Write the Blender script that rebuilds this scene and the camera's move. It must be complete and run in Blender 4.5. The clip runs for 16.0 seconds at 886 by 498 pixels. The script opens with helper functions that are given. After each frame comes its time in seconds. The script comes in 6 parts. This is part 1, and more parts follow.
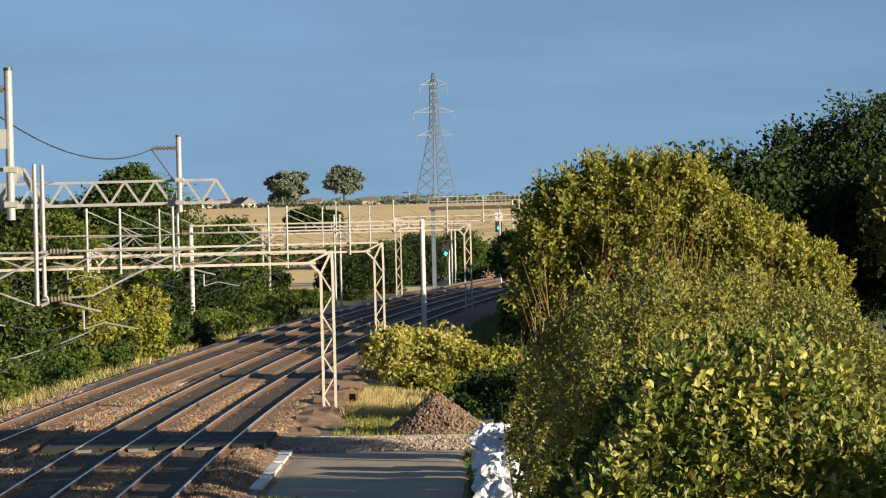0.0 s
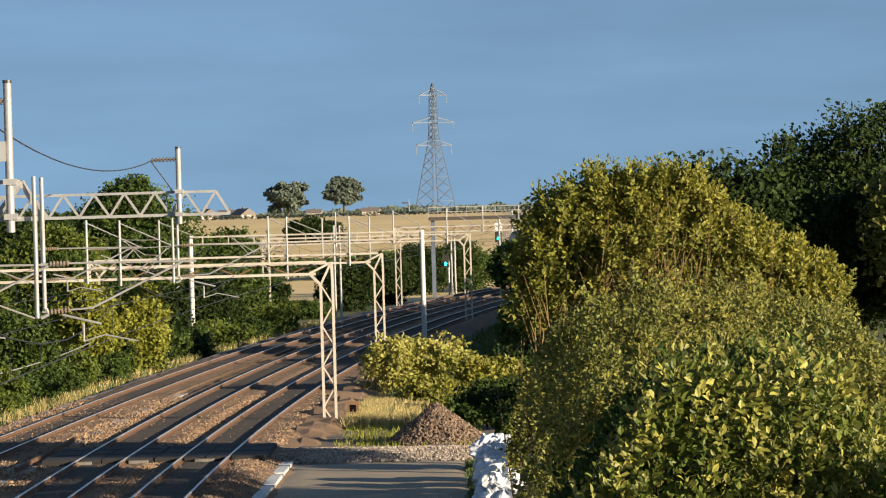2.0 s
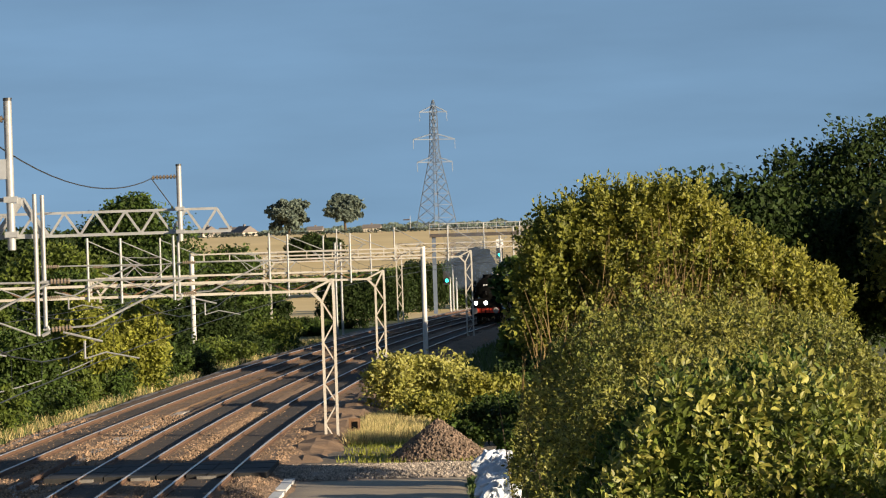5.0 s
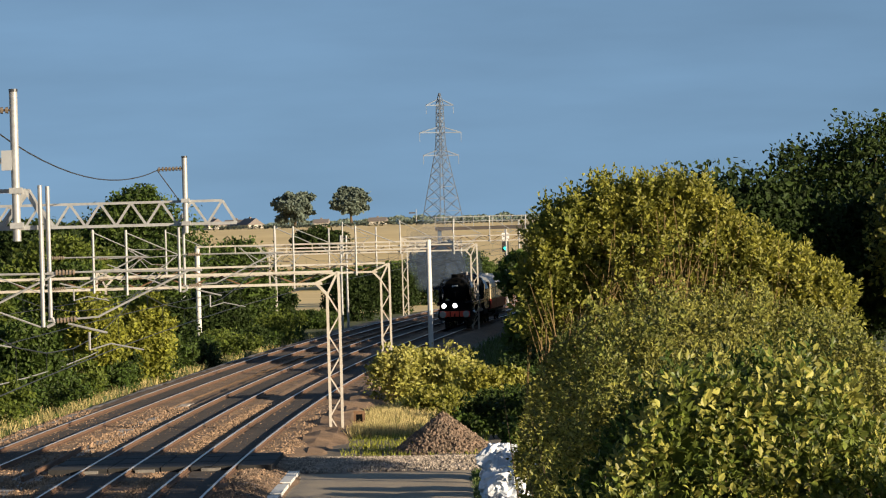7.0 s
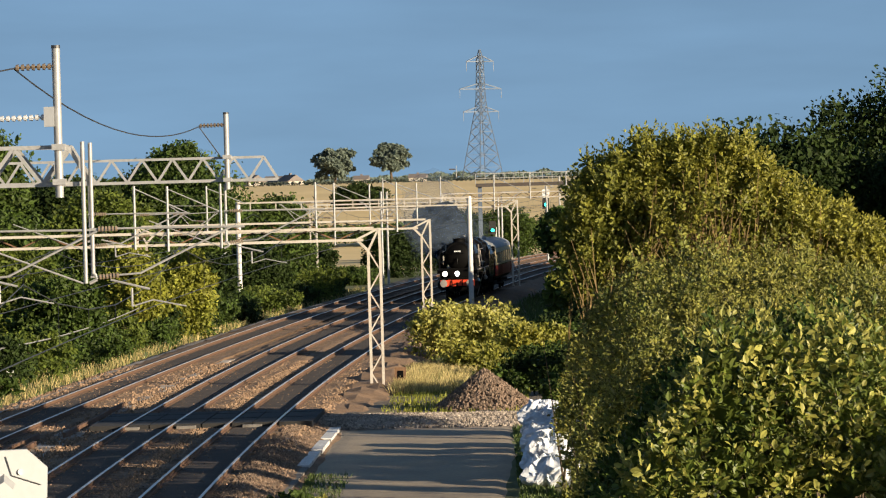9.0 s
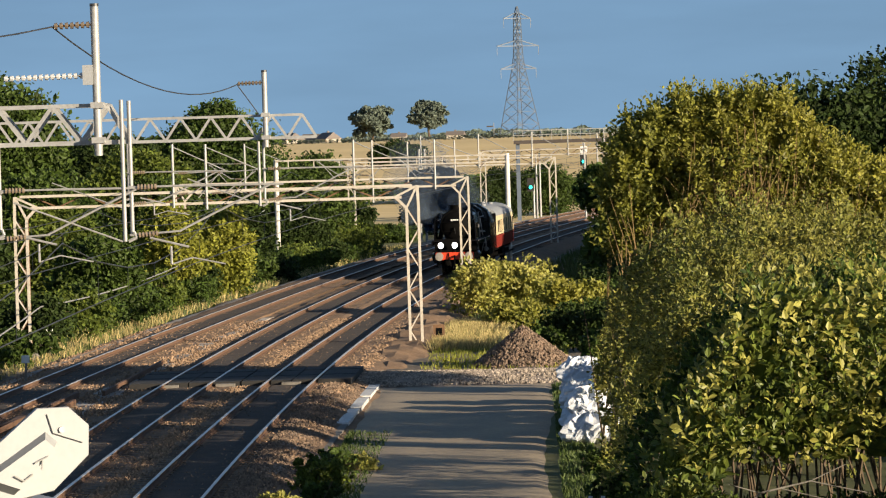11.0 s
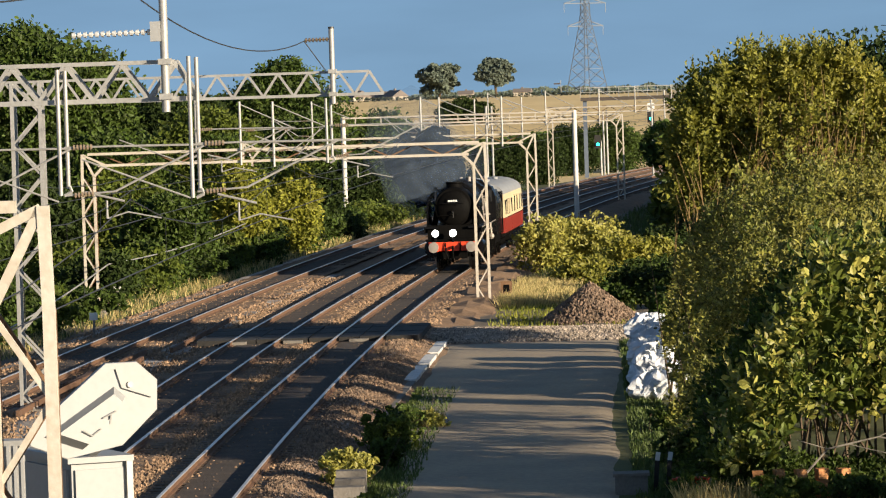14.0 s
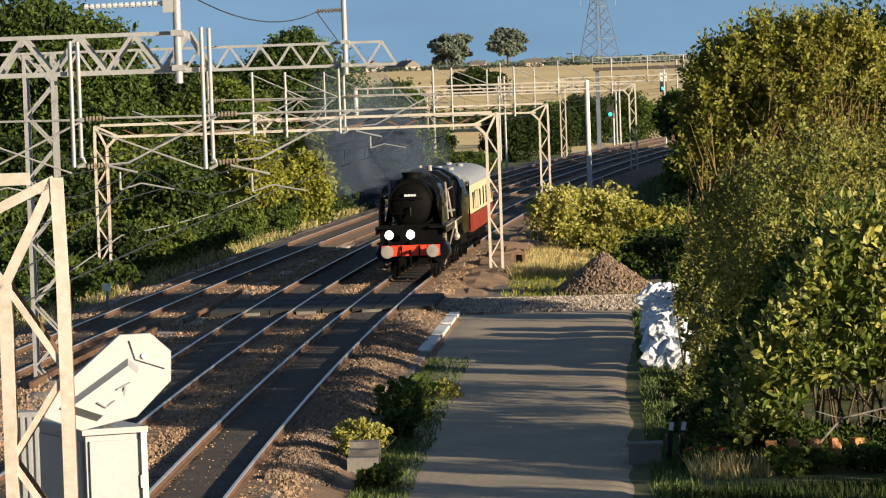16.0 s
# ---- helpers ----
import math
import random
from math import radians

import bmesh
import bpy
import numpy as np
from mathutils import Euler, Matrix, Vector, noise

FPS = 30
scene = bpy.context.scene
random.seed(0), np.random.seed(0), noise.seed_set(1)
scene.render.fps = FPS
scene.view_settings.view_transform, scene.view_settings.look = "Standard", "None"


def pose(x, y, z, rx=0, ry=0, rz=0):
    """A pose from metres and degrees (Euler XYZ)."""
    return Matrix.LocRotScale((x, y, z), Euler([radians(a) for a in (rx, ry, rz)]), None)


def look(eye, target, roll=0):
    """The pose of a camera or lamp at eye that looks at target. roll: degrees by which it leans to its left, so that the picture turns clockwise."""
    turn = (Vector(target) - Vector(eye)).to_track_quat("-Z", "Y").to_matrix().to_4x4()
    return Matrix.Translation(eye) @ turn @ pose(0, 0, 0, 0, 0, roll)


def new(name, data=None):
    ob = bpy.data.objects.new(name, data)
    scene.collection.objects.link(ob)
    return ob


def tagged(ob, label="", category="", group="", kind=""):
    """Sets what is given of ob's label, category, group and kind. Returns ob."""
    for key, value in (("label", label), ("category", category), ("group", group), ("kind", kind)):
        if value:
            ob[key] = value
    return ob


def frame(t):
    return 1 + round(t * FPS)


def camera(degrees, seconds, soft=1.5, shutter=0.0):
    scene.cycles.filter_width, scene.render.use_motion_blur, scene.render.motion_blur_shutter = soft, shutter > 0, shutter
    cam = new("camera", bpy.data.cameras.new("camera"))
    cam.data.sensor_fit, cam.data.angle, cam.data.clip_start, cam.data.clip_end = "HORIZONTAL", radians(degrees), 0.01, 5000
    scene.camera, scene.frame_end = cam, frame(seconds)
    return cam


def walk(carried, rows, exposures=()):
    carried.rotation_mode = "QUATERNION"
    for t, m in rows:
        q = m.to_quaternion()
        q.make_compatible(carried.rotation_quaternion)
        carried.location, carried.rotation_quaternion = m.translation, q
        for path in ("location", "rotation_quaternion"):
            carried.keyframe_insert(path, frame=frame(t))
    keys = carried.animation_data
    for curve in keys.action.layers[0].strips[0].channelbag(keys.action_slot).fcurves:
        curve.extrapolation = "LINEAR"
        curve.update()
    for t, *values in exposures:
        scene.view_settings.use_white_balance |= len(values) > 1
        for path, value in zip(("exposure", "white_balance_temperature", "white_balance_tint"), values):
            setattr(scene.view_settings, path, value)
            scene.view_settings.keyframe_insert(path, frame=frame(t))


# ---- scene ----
cam = camera(11.41, 16.0, soft=1.15)
PATH = [
    (0, pose(-0.000, 0, 7.600, 89.3647, 1.3999, -0.0155)),
    (0.5, pose(0.005, 0, 7.611, 89.3705, 1.4050, -0.0095)),
    (1, pose(0.004, 0, 7.605, 89.4142, 1.4870, -0.0097)),
    (1.5, pose(-0.000, 0, 7.610, 89.4643, 1.5987, -0.0312)),
    (2, pose(-0.000, 0, 7.610, 89.4980, 1.6025, -0.0201)),
    (2.5, pose(0.014, 0, 7.614, 89.4850, 1.6834, -0.0069)),
    (3, pose(0.008, 0, 7.607, 89.4879, 1.6913, -0.0190)),
    (3.5, pose(-0.001, 0, 7.610, 89.5181, 1.7371, -0.0075)),
    (4, pose(0.007, 0, 7.597, 89.6007, 1.7687, -0.0096)),
    (6.5, pose(0.007, 0, 7.604, 89.7496, 1.8683, 0.0140)),
    (7, pose(0.019, 0, 7.594, 89.6303, 1.5656, 0.0716)),
    (7.5, pose(-0.013, 0, 7.600, 89.4438, 1.4411, 0.1912)),
    (8, pose(-0.007, 0, 7.589, 89.2910, 1.5091, 0.3549)),
    (8.5, pose(-0.006, 0, 7.603, 89.1785, 1.5290, 0.4895)),
    (9, pose(-0.020, 0, 7.595, 89.0817, 1.5407, 0.5880)),
    (11.5, pose(-0.052, 0, 7.586, 88.4498, 1.7241, 1.2162)),
    (12, pose(-0.065, 0, 7.580, 88.3866, 1.6974, 1.3713)),
    (12.5, pose(-0.049, 0, 7.584, 88.3008, 1.8091, 1.5467)),
    (13, pose(-0.041, 0, 7.571, 88.2267, 1.7906, 1.6982)),
    (13.5, pose(-0.047, 0, 7.559, 88.1334, 1.8543, 1.8266)),
    (14, pose(-0.047, 0, 7.560, 88.0234, 1.8513, 1.9381)),
    (14.5, pose(-0.047, 0, 7.575, 87.9032, 1.8466, 1.9949)),
    (15, pose(-0.047, 0, 7.570, 87.8204, 1.9605, 2.0418)),
    (15.5, pose(-0.054, 0, 7.573, 87.7260, 1.9375, 2.0762)),
    (16, pose(-0.055, 0, 7.566, 87.6439, 1.9868, 2.0969)),
]
walk(cam, PATH, exposures=[(0, 0.95), (3, 0.92), (4.2, 0.88), (6.5, 0.8), (9, 0.87), (12.5, 0.88), (16, 0.88)])

# ---- light ----
SUN_AZ, SUN_EL = (0.78, -0.62), 12.0
world = bpy.data.worlds.new("sky")
scene.world = world
world.use_nodes = True
wn = world.node_tree
sky = wn.nodes.new("ShaderNodeTexSky")
sky.sky_type = "NISHITA"
sky.sun_disc = False
sky.sun_elevation = radians(SUN_EL)
sky.sun_rotation = math.atan2(SUN_AZ[0], SUN_AZ[1])
sky.air_density, sky.dust_density, sky.ozone_density = 1.0, 0.7, 2.3
wco, wadd, wnorm = wn.nodes.new("ShaderNodeTexCoord"), wn.nodes.new("ShaderNodeVectorMath"), wn.nodes.new("ShaderNodeVectorMath")
wadd.operation, wnorm.operation = "ADD", "NORMALIZE"
wadd.inputs[1].default_value = (0, 0, 0.26)
wn.links.new(wco.outputs["Generated"], wadd.inputs[0])
wn.links.new(wadd.outputs[0], wnorm.inputs[0])
wn.links.new(wnorm.outputs[0], sky.inputs["Vector"])
# faint streaks of thin high cloud
wmap, wcl, wmr, wmul = wn.nodes.new("ShaderNodeMapping"), wn.nodes.new("ShaderNodeTexNoise"), wn.nodes.new("ShaderNodeMapRange"), wn.nodes.new("ShaderNodeMix")
wmap.inputs["Scale"].default_value = (14, 14, 80)
wmap.inputs["Rotation"].default_value = (0.0, 0.03, 0.0)
wcl.inputs["Scale"].default_value, wcl.inputs["Detail"].default_value = 1.0, 4
wmr.inputs["To Min"].default_value, wmr.inputs["To Max"].default_value = 0.82, 1.2
wmul.data_type, wmul.blend_type = "RGBA", "MULTIPLY"
wmul.inputs["Factor"].default_value = 1.0
wn.links.new(wco.outputs["Generated"], wmap.inputs["Vector"])
wn.links.new(wmap.outputs[0], wcl.inputs["Vector"])
wn.links.new(wcl.outputs["Fac"], wmr.inputs["Value"])
wn.links.new(sky.outputs[0], wmul.inputs["A"])
wn.links.new(wmr.outputs[0], wmul.inputs["B"])
wn.links.new(wmul.outputs["Result"], wn.nodes["Background"].inputs[0])
wn.nodes["Background"].inputs[1].default_value = 0.076
sun = new("sun", bpy.data.lights.new("sun", "SUN"))
sun.data.energy, sun.data.angle, sun.data.color = 5.0, radians(0.6), (1.0, 0.84, 0.62)
sun.matrix_world = look((SUN_AZ[0] * 300, SUN_AZ[1] * 300, 300 * math.tan(radians(SUN_EL))), (0, 0, 0))


# ---- materials ----
def mat(name, a, b=None, rough=0.7, metal=0.0, scale=3.0, fine=40.0, bump=0.0, island=0.0, glow=0.0, through_light=0.0, clear=0.0, spec=0.5):
    """Two colours mixed by noise at two scales, with fine relief; island varies the value from piece to piece."""
    m = bpy.data.materials.new(name)
    m.use_nodes = True
    n, l = m.node_tree.nodes, m.node_tree.links
    p = n["Principled BSDF"]
    b = b or tuple(c * 0.7 for c in a)
    co = n.new("ShaderNodeTexCoord")
    n1, n2 = n.new("ShaderNodeTexNoise"), n.new("ShaderNodeTexNoise")
    n1.inputs["Scale"].default_value, n2.inputs["Scale"].default_value = scale, fine
    n1.inputs["Detail"].default_value, n2.inputs["Detail"].default_value = 4, 3
    l.new(co.outputs["Object"], n1.inputs["Vector"])
    l.new(co.outputs["Object"], n2.inputs["Vector"])
    add = n.new("ShaderNodeMath")
    add.operation = "ADD"
    l.new(n1.outputs["Fac"], add.inputs[0])
    l.new(n2.outputs["Fac"], add.inputs[1])
    ramp = n.new("ShaderNodeMapRange")
    ramp.inputs["From Min"].default_value, ramp.inputs["From Max"].default_value = 0.72, 1.28
    l.new(add.outputs[0], ramp.inputs["Value"])
    mix = n.new("ShaderNodeMix")
    mix.data_type = "RGBA"
    mix.inputs["A"].default_value, mix.inputs["B"].default_value = (*a, 1), (*b, 1)
    l.new(ramp.outputs[0], mix.inputs["Factor"])
    out = mix.outputs["Result"]
    if island:
        g = n.new("ShaderNodeNewGeometry")
        hsv = n.new("ShaderNodeHueSaturation")
        mr = n.new("ShaderNodeMapRange")
        mr.inputs["To Min"].default_value, mr.inputs["To Max"].default_value = 1 - island, 1 + island
        l.new(g.outputs["Random Per Island"], mr.inputs["Value"])
        l.new(mr.outputs[0], hsv.inputs["Value"])
        hr = n.new("ShaderNodeMapRange")
        hr.inputs["To Min"].default_value, hr.inputs["To Max"].default_value = 0.5 - 0.025 * island, 0.5 + 0.02 * island
        l.new(n1.outputs["Fac"], hr.inputs["Value"])
        l.new(hr.outputs[0], hsv.inputs["Hue"])
        l.new(out, hsv.inputs["Color"])
        out = hsv.outputs[0]
    l.new(out, p.inputs["Base Color"])
    p.inputs["Roughness"].default_value, p.inputs["Metallic"].default_value = rough, metal
    p.inputs["Specular IOR Level"].default_value = spec
    if bump:
        bp = n.new("ShaderNodeBump")
        bp.inputs["Strength"].default_value, bp.inputs["Distance"].default_value = min(1, bump), 0.03
        l.new(add.outputs[0], bp.inputs["Height"])
        l.new(bp.outputs[0], p.inputs["Normal"])
    if glow:
        p.inputs["Emission Color"].default_value, p.inputs["Emission Strength"].default_value = (*a, 1), glow
    if through_light:
        tr, ms = n.new("ShaderNodeBsdfTranslucent"), n.new("ShaderNodeMixShader")
        l.new(out, tr.inputs["Color"])
        ms.inputs[0].default_value = through_light
        l.new(p.outputs[0], ms.inputs[1])
        l.new(tr.outputs[0], ms.inputs[2])
        l.new(ms.outputs[0], n["Material Output"].inputs["Surface"])
    if clear:
        tr, ms = n.new("ShaderNodeBsdfTransparent"), n.new("ShaderNodeMixShader")
        ms.inputs[0].default_value = clear
        l.new(p.outputs[0], ms.inputs[1])
        l.new(tr.outputs[0], ms.inputs[2])
        l.new(ms.outputs[0], n["Material Output"].inputs["Surface"])
    return m


GRASS = mat("grass", (0.06, 0.085, 0.018), (0.12, 0.11, 0.03), 0.95, scale=0.35, fine=6, bump=0.6)
FIELD = mat("stubble", (0.78, 0.58, 0.27), (0.66, 0.48, 0.21), 0.95, scale=0.02, fine=0.15)
EARTH = mat("earth", (0.13, 0.1, 0.07), (0.2, 0.16, 0.11), 0.95, scale=1.2, fine=14, bump=0.8)
TARMAC = mat("tarmac", (0.265, 0.22, 0.168), (0.41, 0.325, 0.22), 0.9, scale=0.45, fine=7, bump=0.6)
BALLAST = mat("ballast", (0.15, 0.092, 0.053), (0.25, 0.16, 0.094), 0.95, scale=1.4, fine=14, bump=1.0)
BALLAST_NEW = mat("pale_ballast", (0.34, 0.265, 0.205), (0.2, 0.155, 0.12), 0.95, scale=1.1, fine=11, bump=1.0)
BALLAST_PALE = mat("limestone_ballast", (0.5, 0.45, 0.4), (0.2, 0.155, 0.12), 0.95, scale=0.5, fine=9, bump=1.0)
# Oil grime, with the shadow of the rails put into the colour too.
BALLAST_DARK = mat("oily_shaded_ballast", (0.034, 0.027, 0.022), (0.085, 0.06, 0.042), 0.95, scale=1.4, fine=14, bump=1.0)
STONE_PALE = mat("pale_loose_stone", (0.4, 0.34, 0.275), (0.2, 0.16, 0.125), 0.9, scale=1.2, fine=20, island=0.6)
STONE = mat("ballast_stone", (0.35, 0.23, 0.138), (0.17, 0.112, 0.07), 0.9, scale=2, fine=20, island=0.45)
HEAP_STONE = mat("heap_stone", (0.26, 0.18, 0.12), (0.13, 0.092, 0.066), 0.9, scale=2, fine=20, island=0.45)
SLEEPER = mat("sleeper_concrete", (0.15, 0.105, 0.072), (0.1, 0.068, 0.048), 0.9, scale=2, fine=12, bump=0.4)
RAIL = mat("rusty_rail", (0.17, 0.09, 0.05), (0.09, 0.05, 0.03), 0.8, 0.0, scale=1.5, fine=18, bump=0.3)
RAILTOP = mat("polished_rail_head", (0.8, 0.76, 0.71), (0.66, 0.62, 0.57), 0.36, 0.55, scale=0.6, fine=8)
STEEL_CREAM = mat("weathered_galvanised_lattice", (0.56, 0.52, 0.45), (0.43, 0.37, 0.29), 0.65, 0.0, scale=1.2, fine=14, bump=0.2)
STEEL = mat("galvanised_steel", (0.42, 0.415, 0.4), (0.31, 0.305, 0.29), 0.5, 0.3, scale=1.5, fine=16)
MAST_PALE = mat("pale_weathered_zinc", (0.66, 0.64, 0.6), (0.52, 0.5, 0.46), 0.6, 0.0, scale=1.0, fine=12)
GANTRY_DARK = mat("dark_gantry_paint", (0.075, 0.06, 0.05), (0.045, 0.038, 0.034), 0.8, scale=1.0, fine=10)
# Steel of far structures, with the blue of distance put into its colour.
STEEL_FAR = mat("hazy_blue_steel", (0.125, 0.155, 0.2), (0.09, 0.115, 0.155), 0.6, 0.1, scale=0.2, fine=3)
RUST_BEAM = mat("rusty_brown_paint", (0.2, 0.11, 0.055), (0.13, 0.07, 0.035), 0.8, scale=1.0, fine=10, bump=0.3)
INSUL = mat("brown_porcelain", (0.26, 0.2, 0.14), (0.17, 0.13, 0.09), 0.3)
INSUL_W = mat("pale_porcelain", (0.7, 0.7, 0.68), (0.6, 0.6, 0.58), 0.3)
WIRE = mat("wire", (0.06, 0.06, 0.06), (0.09, 0.09, 0.09), 0.5, 0.6)
BLACK = mat("black_engine_paint", (0.004, 0.004, 0.005), (0.007, 0.0065, 0.006), 0.25, scale=1.2, fine=12, spec=0.25)
SOOT = mat("sooty_black", (0.003, 0.003, 0.003), (0.006, 0.0055, 0.005), 0.6, scale=2, fine=14, spec=0.04)
RED = mat("red_buffer_beam", (0.8, 0.07, 0.02), (0.66, 0.05, 0.015), 0.45, scale=2, fine=14)
BUFFER = mat("worn_buffer_steel", (0.42, 0.38, 0.34), (0.28, 0.24, 0.2), 0.5, 0.4)
LAMP = mat("lit_headlamp", (1.0, 0.97, 0.9), (1.0, 0.97, 0.9), 0.4, glow=3.5)
GREENLIGHT = mat("green_signal_light", (0.02, 0.85, 0.62), (0.02, 0.85, 0.62), 0.4, glow=3.0)
PLATE = mat("white_plate", (0.75, 0.75, 0.72), (0.68, 0.68, 0.66), 0.5)
CREAM = mat("cream_coach_paint", (0.68, 0.57, 0.36), (0.62, 0.5, 0.31), 0.4, scale=0.8, fine=8)
MAROON = mat("crimson_coach_paint", (0.26, 0.03, 0.02), (0.2, 0.024, 0.016), 0.4, scale=0.8, fine=8)
ROOF = mat("grey_coach_roof", (0.3, 0.31, 0.32), (0.24, 0.25, 0.26), 0.55, scale=0.8, fine=8)
GLASS = mat("dark_window_glass", (0.02, 0.022, 0.025), (0.03, 0.03, 0.03), 0.08)
WHITE = mat("white_enclosure_paint", (0.335, 0.34, 0.34), (0.3, 0.305, 0.305), 0.45, scale=1.5, fine=16)
BAG = mat("white_woven_sack", (0.74, 0.76, 0.79), (0.6, 0.63, 0.68), 0.6, scale=3, fine=25, bump=0.5)
STRAP = mat("dark_blue_strap", (0.03, 0.05, 0.1), (0.05, 0.07, 0.13), 0.6)
CONCRETE = mat("grey_concrete", (0.22, 0.2, 0.175), (0.15, 0.135, 0.115), 0.9, scale=2, fine=18, bump=0.4)
KERBPAINT = mat("white_painted_kerb", (0.75, 0.75, 0.74), (0.5, 0.49, 0.46), 0.7, scale=3, fine=20)
RUBBER = mat("black_rubber", (0.015, 0.014, 0.013), (0.03, 0.028, 0.026), 0.85, scale=2, fine=15)
GRAVEL = mat("heaped_gravel", (0.26, 0.18, 0.12), (0.17, 0.12, 0.085), 0.95, scale=2.0, fine=16, bump=1.0)
BRICK = mat("orange_brick", (0.42, 0.16, 0.06), (0.5, 0.25, 0.1), 0.85, scale=3, fine=20, bump=0.4)
BARK = mat("bark", (0.12, 0.085, 0.05), (0.07, 0.05, 0.032), 0.95, scale=2, fine=14, bump=0.6)
TWIG = mat("tan_twigs", (0.3, 0.2, 0.075), (0.18, 0.12, 0.05), 0.85, scale=2, fine=14)
LEAF_OLIVE = mat("olive_leaves", (0.27, 0.25, 0.05), (0.13, 0.15, 0.03), 0.5, scale=0.5, fine=4, island=0.6, through_light=0.3, spec=0.4)
LEAF_YELLOW = mat("yellow_green_leaves", (0.42, 0.39, 0.09), (0.26, 0.26, 0.05), 0.5, scale=0.6, fine=5, island=0.4, through_light=0.35)
LEAF_MID = mat("mid_green_leaves", (0.17, 0.2, 0.035), (0.09, 0.125, 0.022), 0.45, scale=0.6, fine=5, island=0.5, through_light=0.35, spec=0.4)
# Low sun is put into this leaf colour, for lit bushes and weeds.
LEAF_LIME = mat("sunlit_lime_leaves", (0.31, 0.31, 0.042), (0.18, 0.2, 0.03), 0.55, scale=0.5, fine=4, island=0.5, through_light=0.35, spec=0.3)
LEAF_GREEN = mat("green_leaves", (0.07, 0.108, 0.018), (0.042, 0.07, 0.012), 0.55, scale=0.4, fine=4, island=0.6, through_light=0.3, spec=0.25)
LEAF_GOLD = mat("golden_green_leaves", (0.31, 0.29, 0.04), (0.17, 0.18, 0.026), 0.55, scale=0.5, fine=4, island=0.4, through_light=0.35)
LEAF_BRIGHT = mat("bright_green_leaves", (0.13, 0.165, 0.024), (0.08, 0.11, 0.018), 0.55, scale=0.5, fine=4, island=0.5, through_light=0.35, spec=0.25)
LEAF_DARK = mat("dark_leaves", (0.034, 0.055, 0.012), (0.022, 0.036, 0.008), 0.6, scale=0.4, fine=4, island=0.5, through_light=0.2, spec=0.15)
HEDGE_DARK = mat("dark_hedge_leaves", (0.032, 0.042, 0.026), (0.02, 0.028, 0.018), 0.8, scale=0.2, fine=2, island=0.4)
# Aerial haze is put into this colour: paler and greyer than near leaves.
LEAF_FAR = mat("hazy_distant_leaves", (0.16, 0.195, 0.15), (0.11, 0.14, 0.105), 0.9, scale=0.1, fine=1, island=0.4, through_light=0.2)
DRYGRASS = mat("dry_grass", (0.6, 0.47, 0.21), (0.42, 0.35, 0.13), 0.8, scale=1, fine=6, island=0.4, through_light=0.3)
WEED = mat("weed_leaves", (0.1, 0.14, 0.03), (0.06, 0.1, 0.02), 0.6, scale=1, fine=6, island=0.4, through_light=0.3)
SMOKE = mat("thin_blue_smoke", (0.16, 0.21, 0.29), (0.11, 0.15, 0.21), 1.0, clear=0.94, spec=0.0)
HOUSE_WALL = mat("pale_render", (0.6, 0.55, 0.47), (0.5, 0.45, 0.38), 0.9)
HOUSE_ROOF = mat("slate_roof", (0.2, 0.17, 0.15), (0.15, 0.13, 0.12), 0.8)


# ---- mesh helpers ----
# the plan below is drawn in stations along the line; one station is K metres
K = 1.318


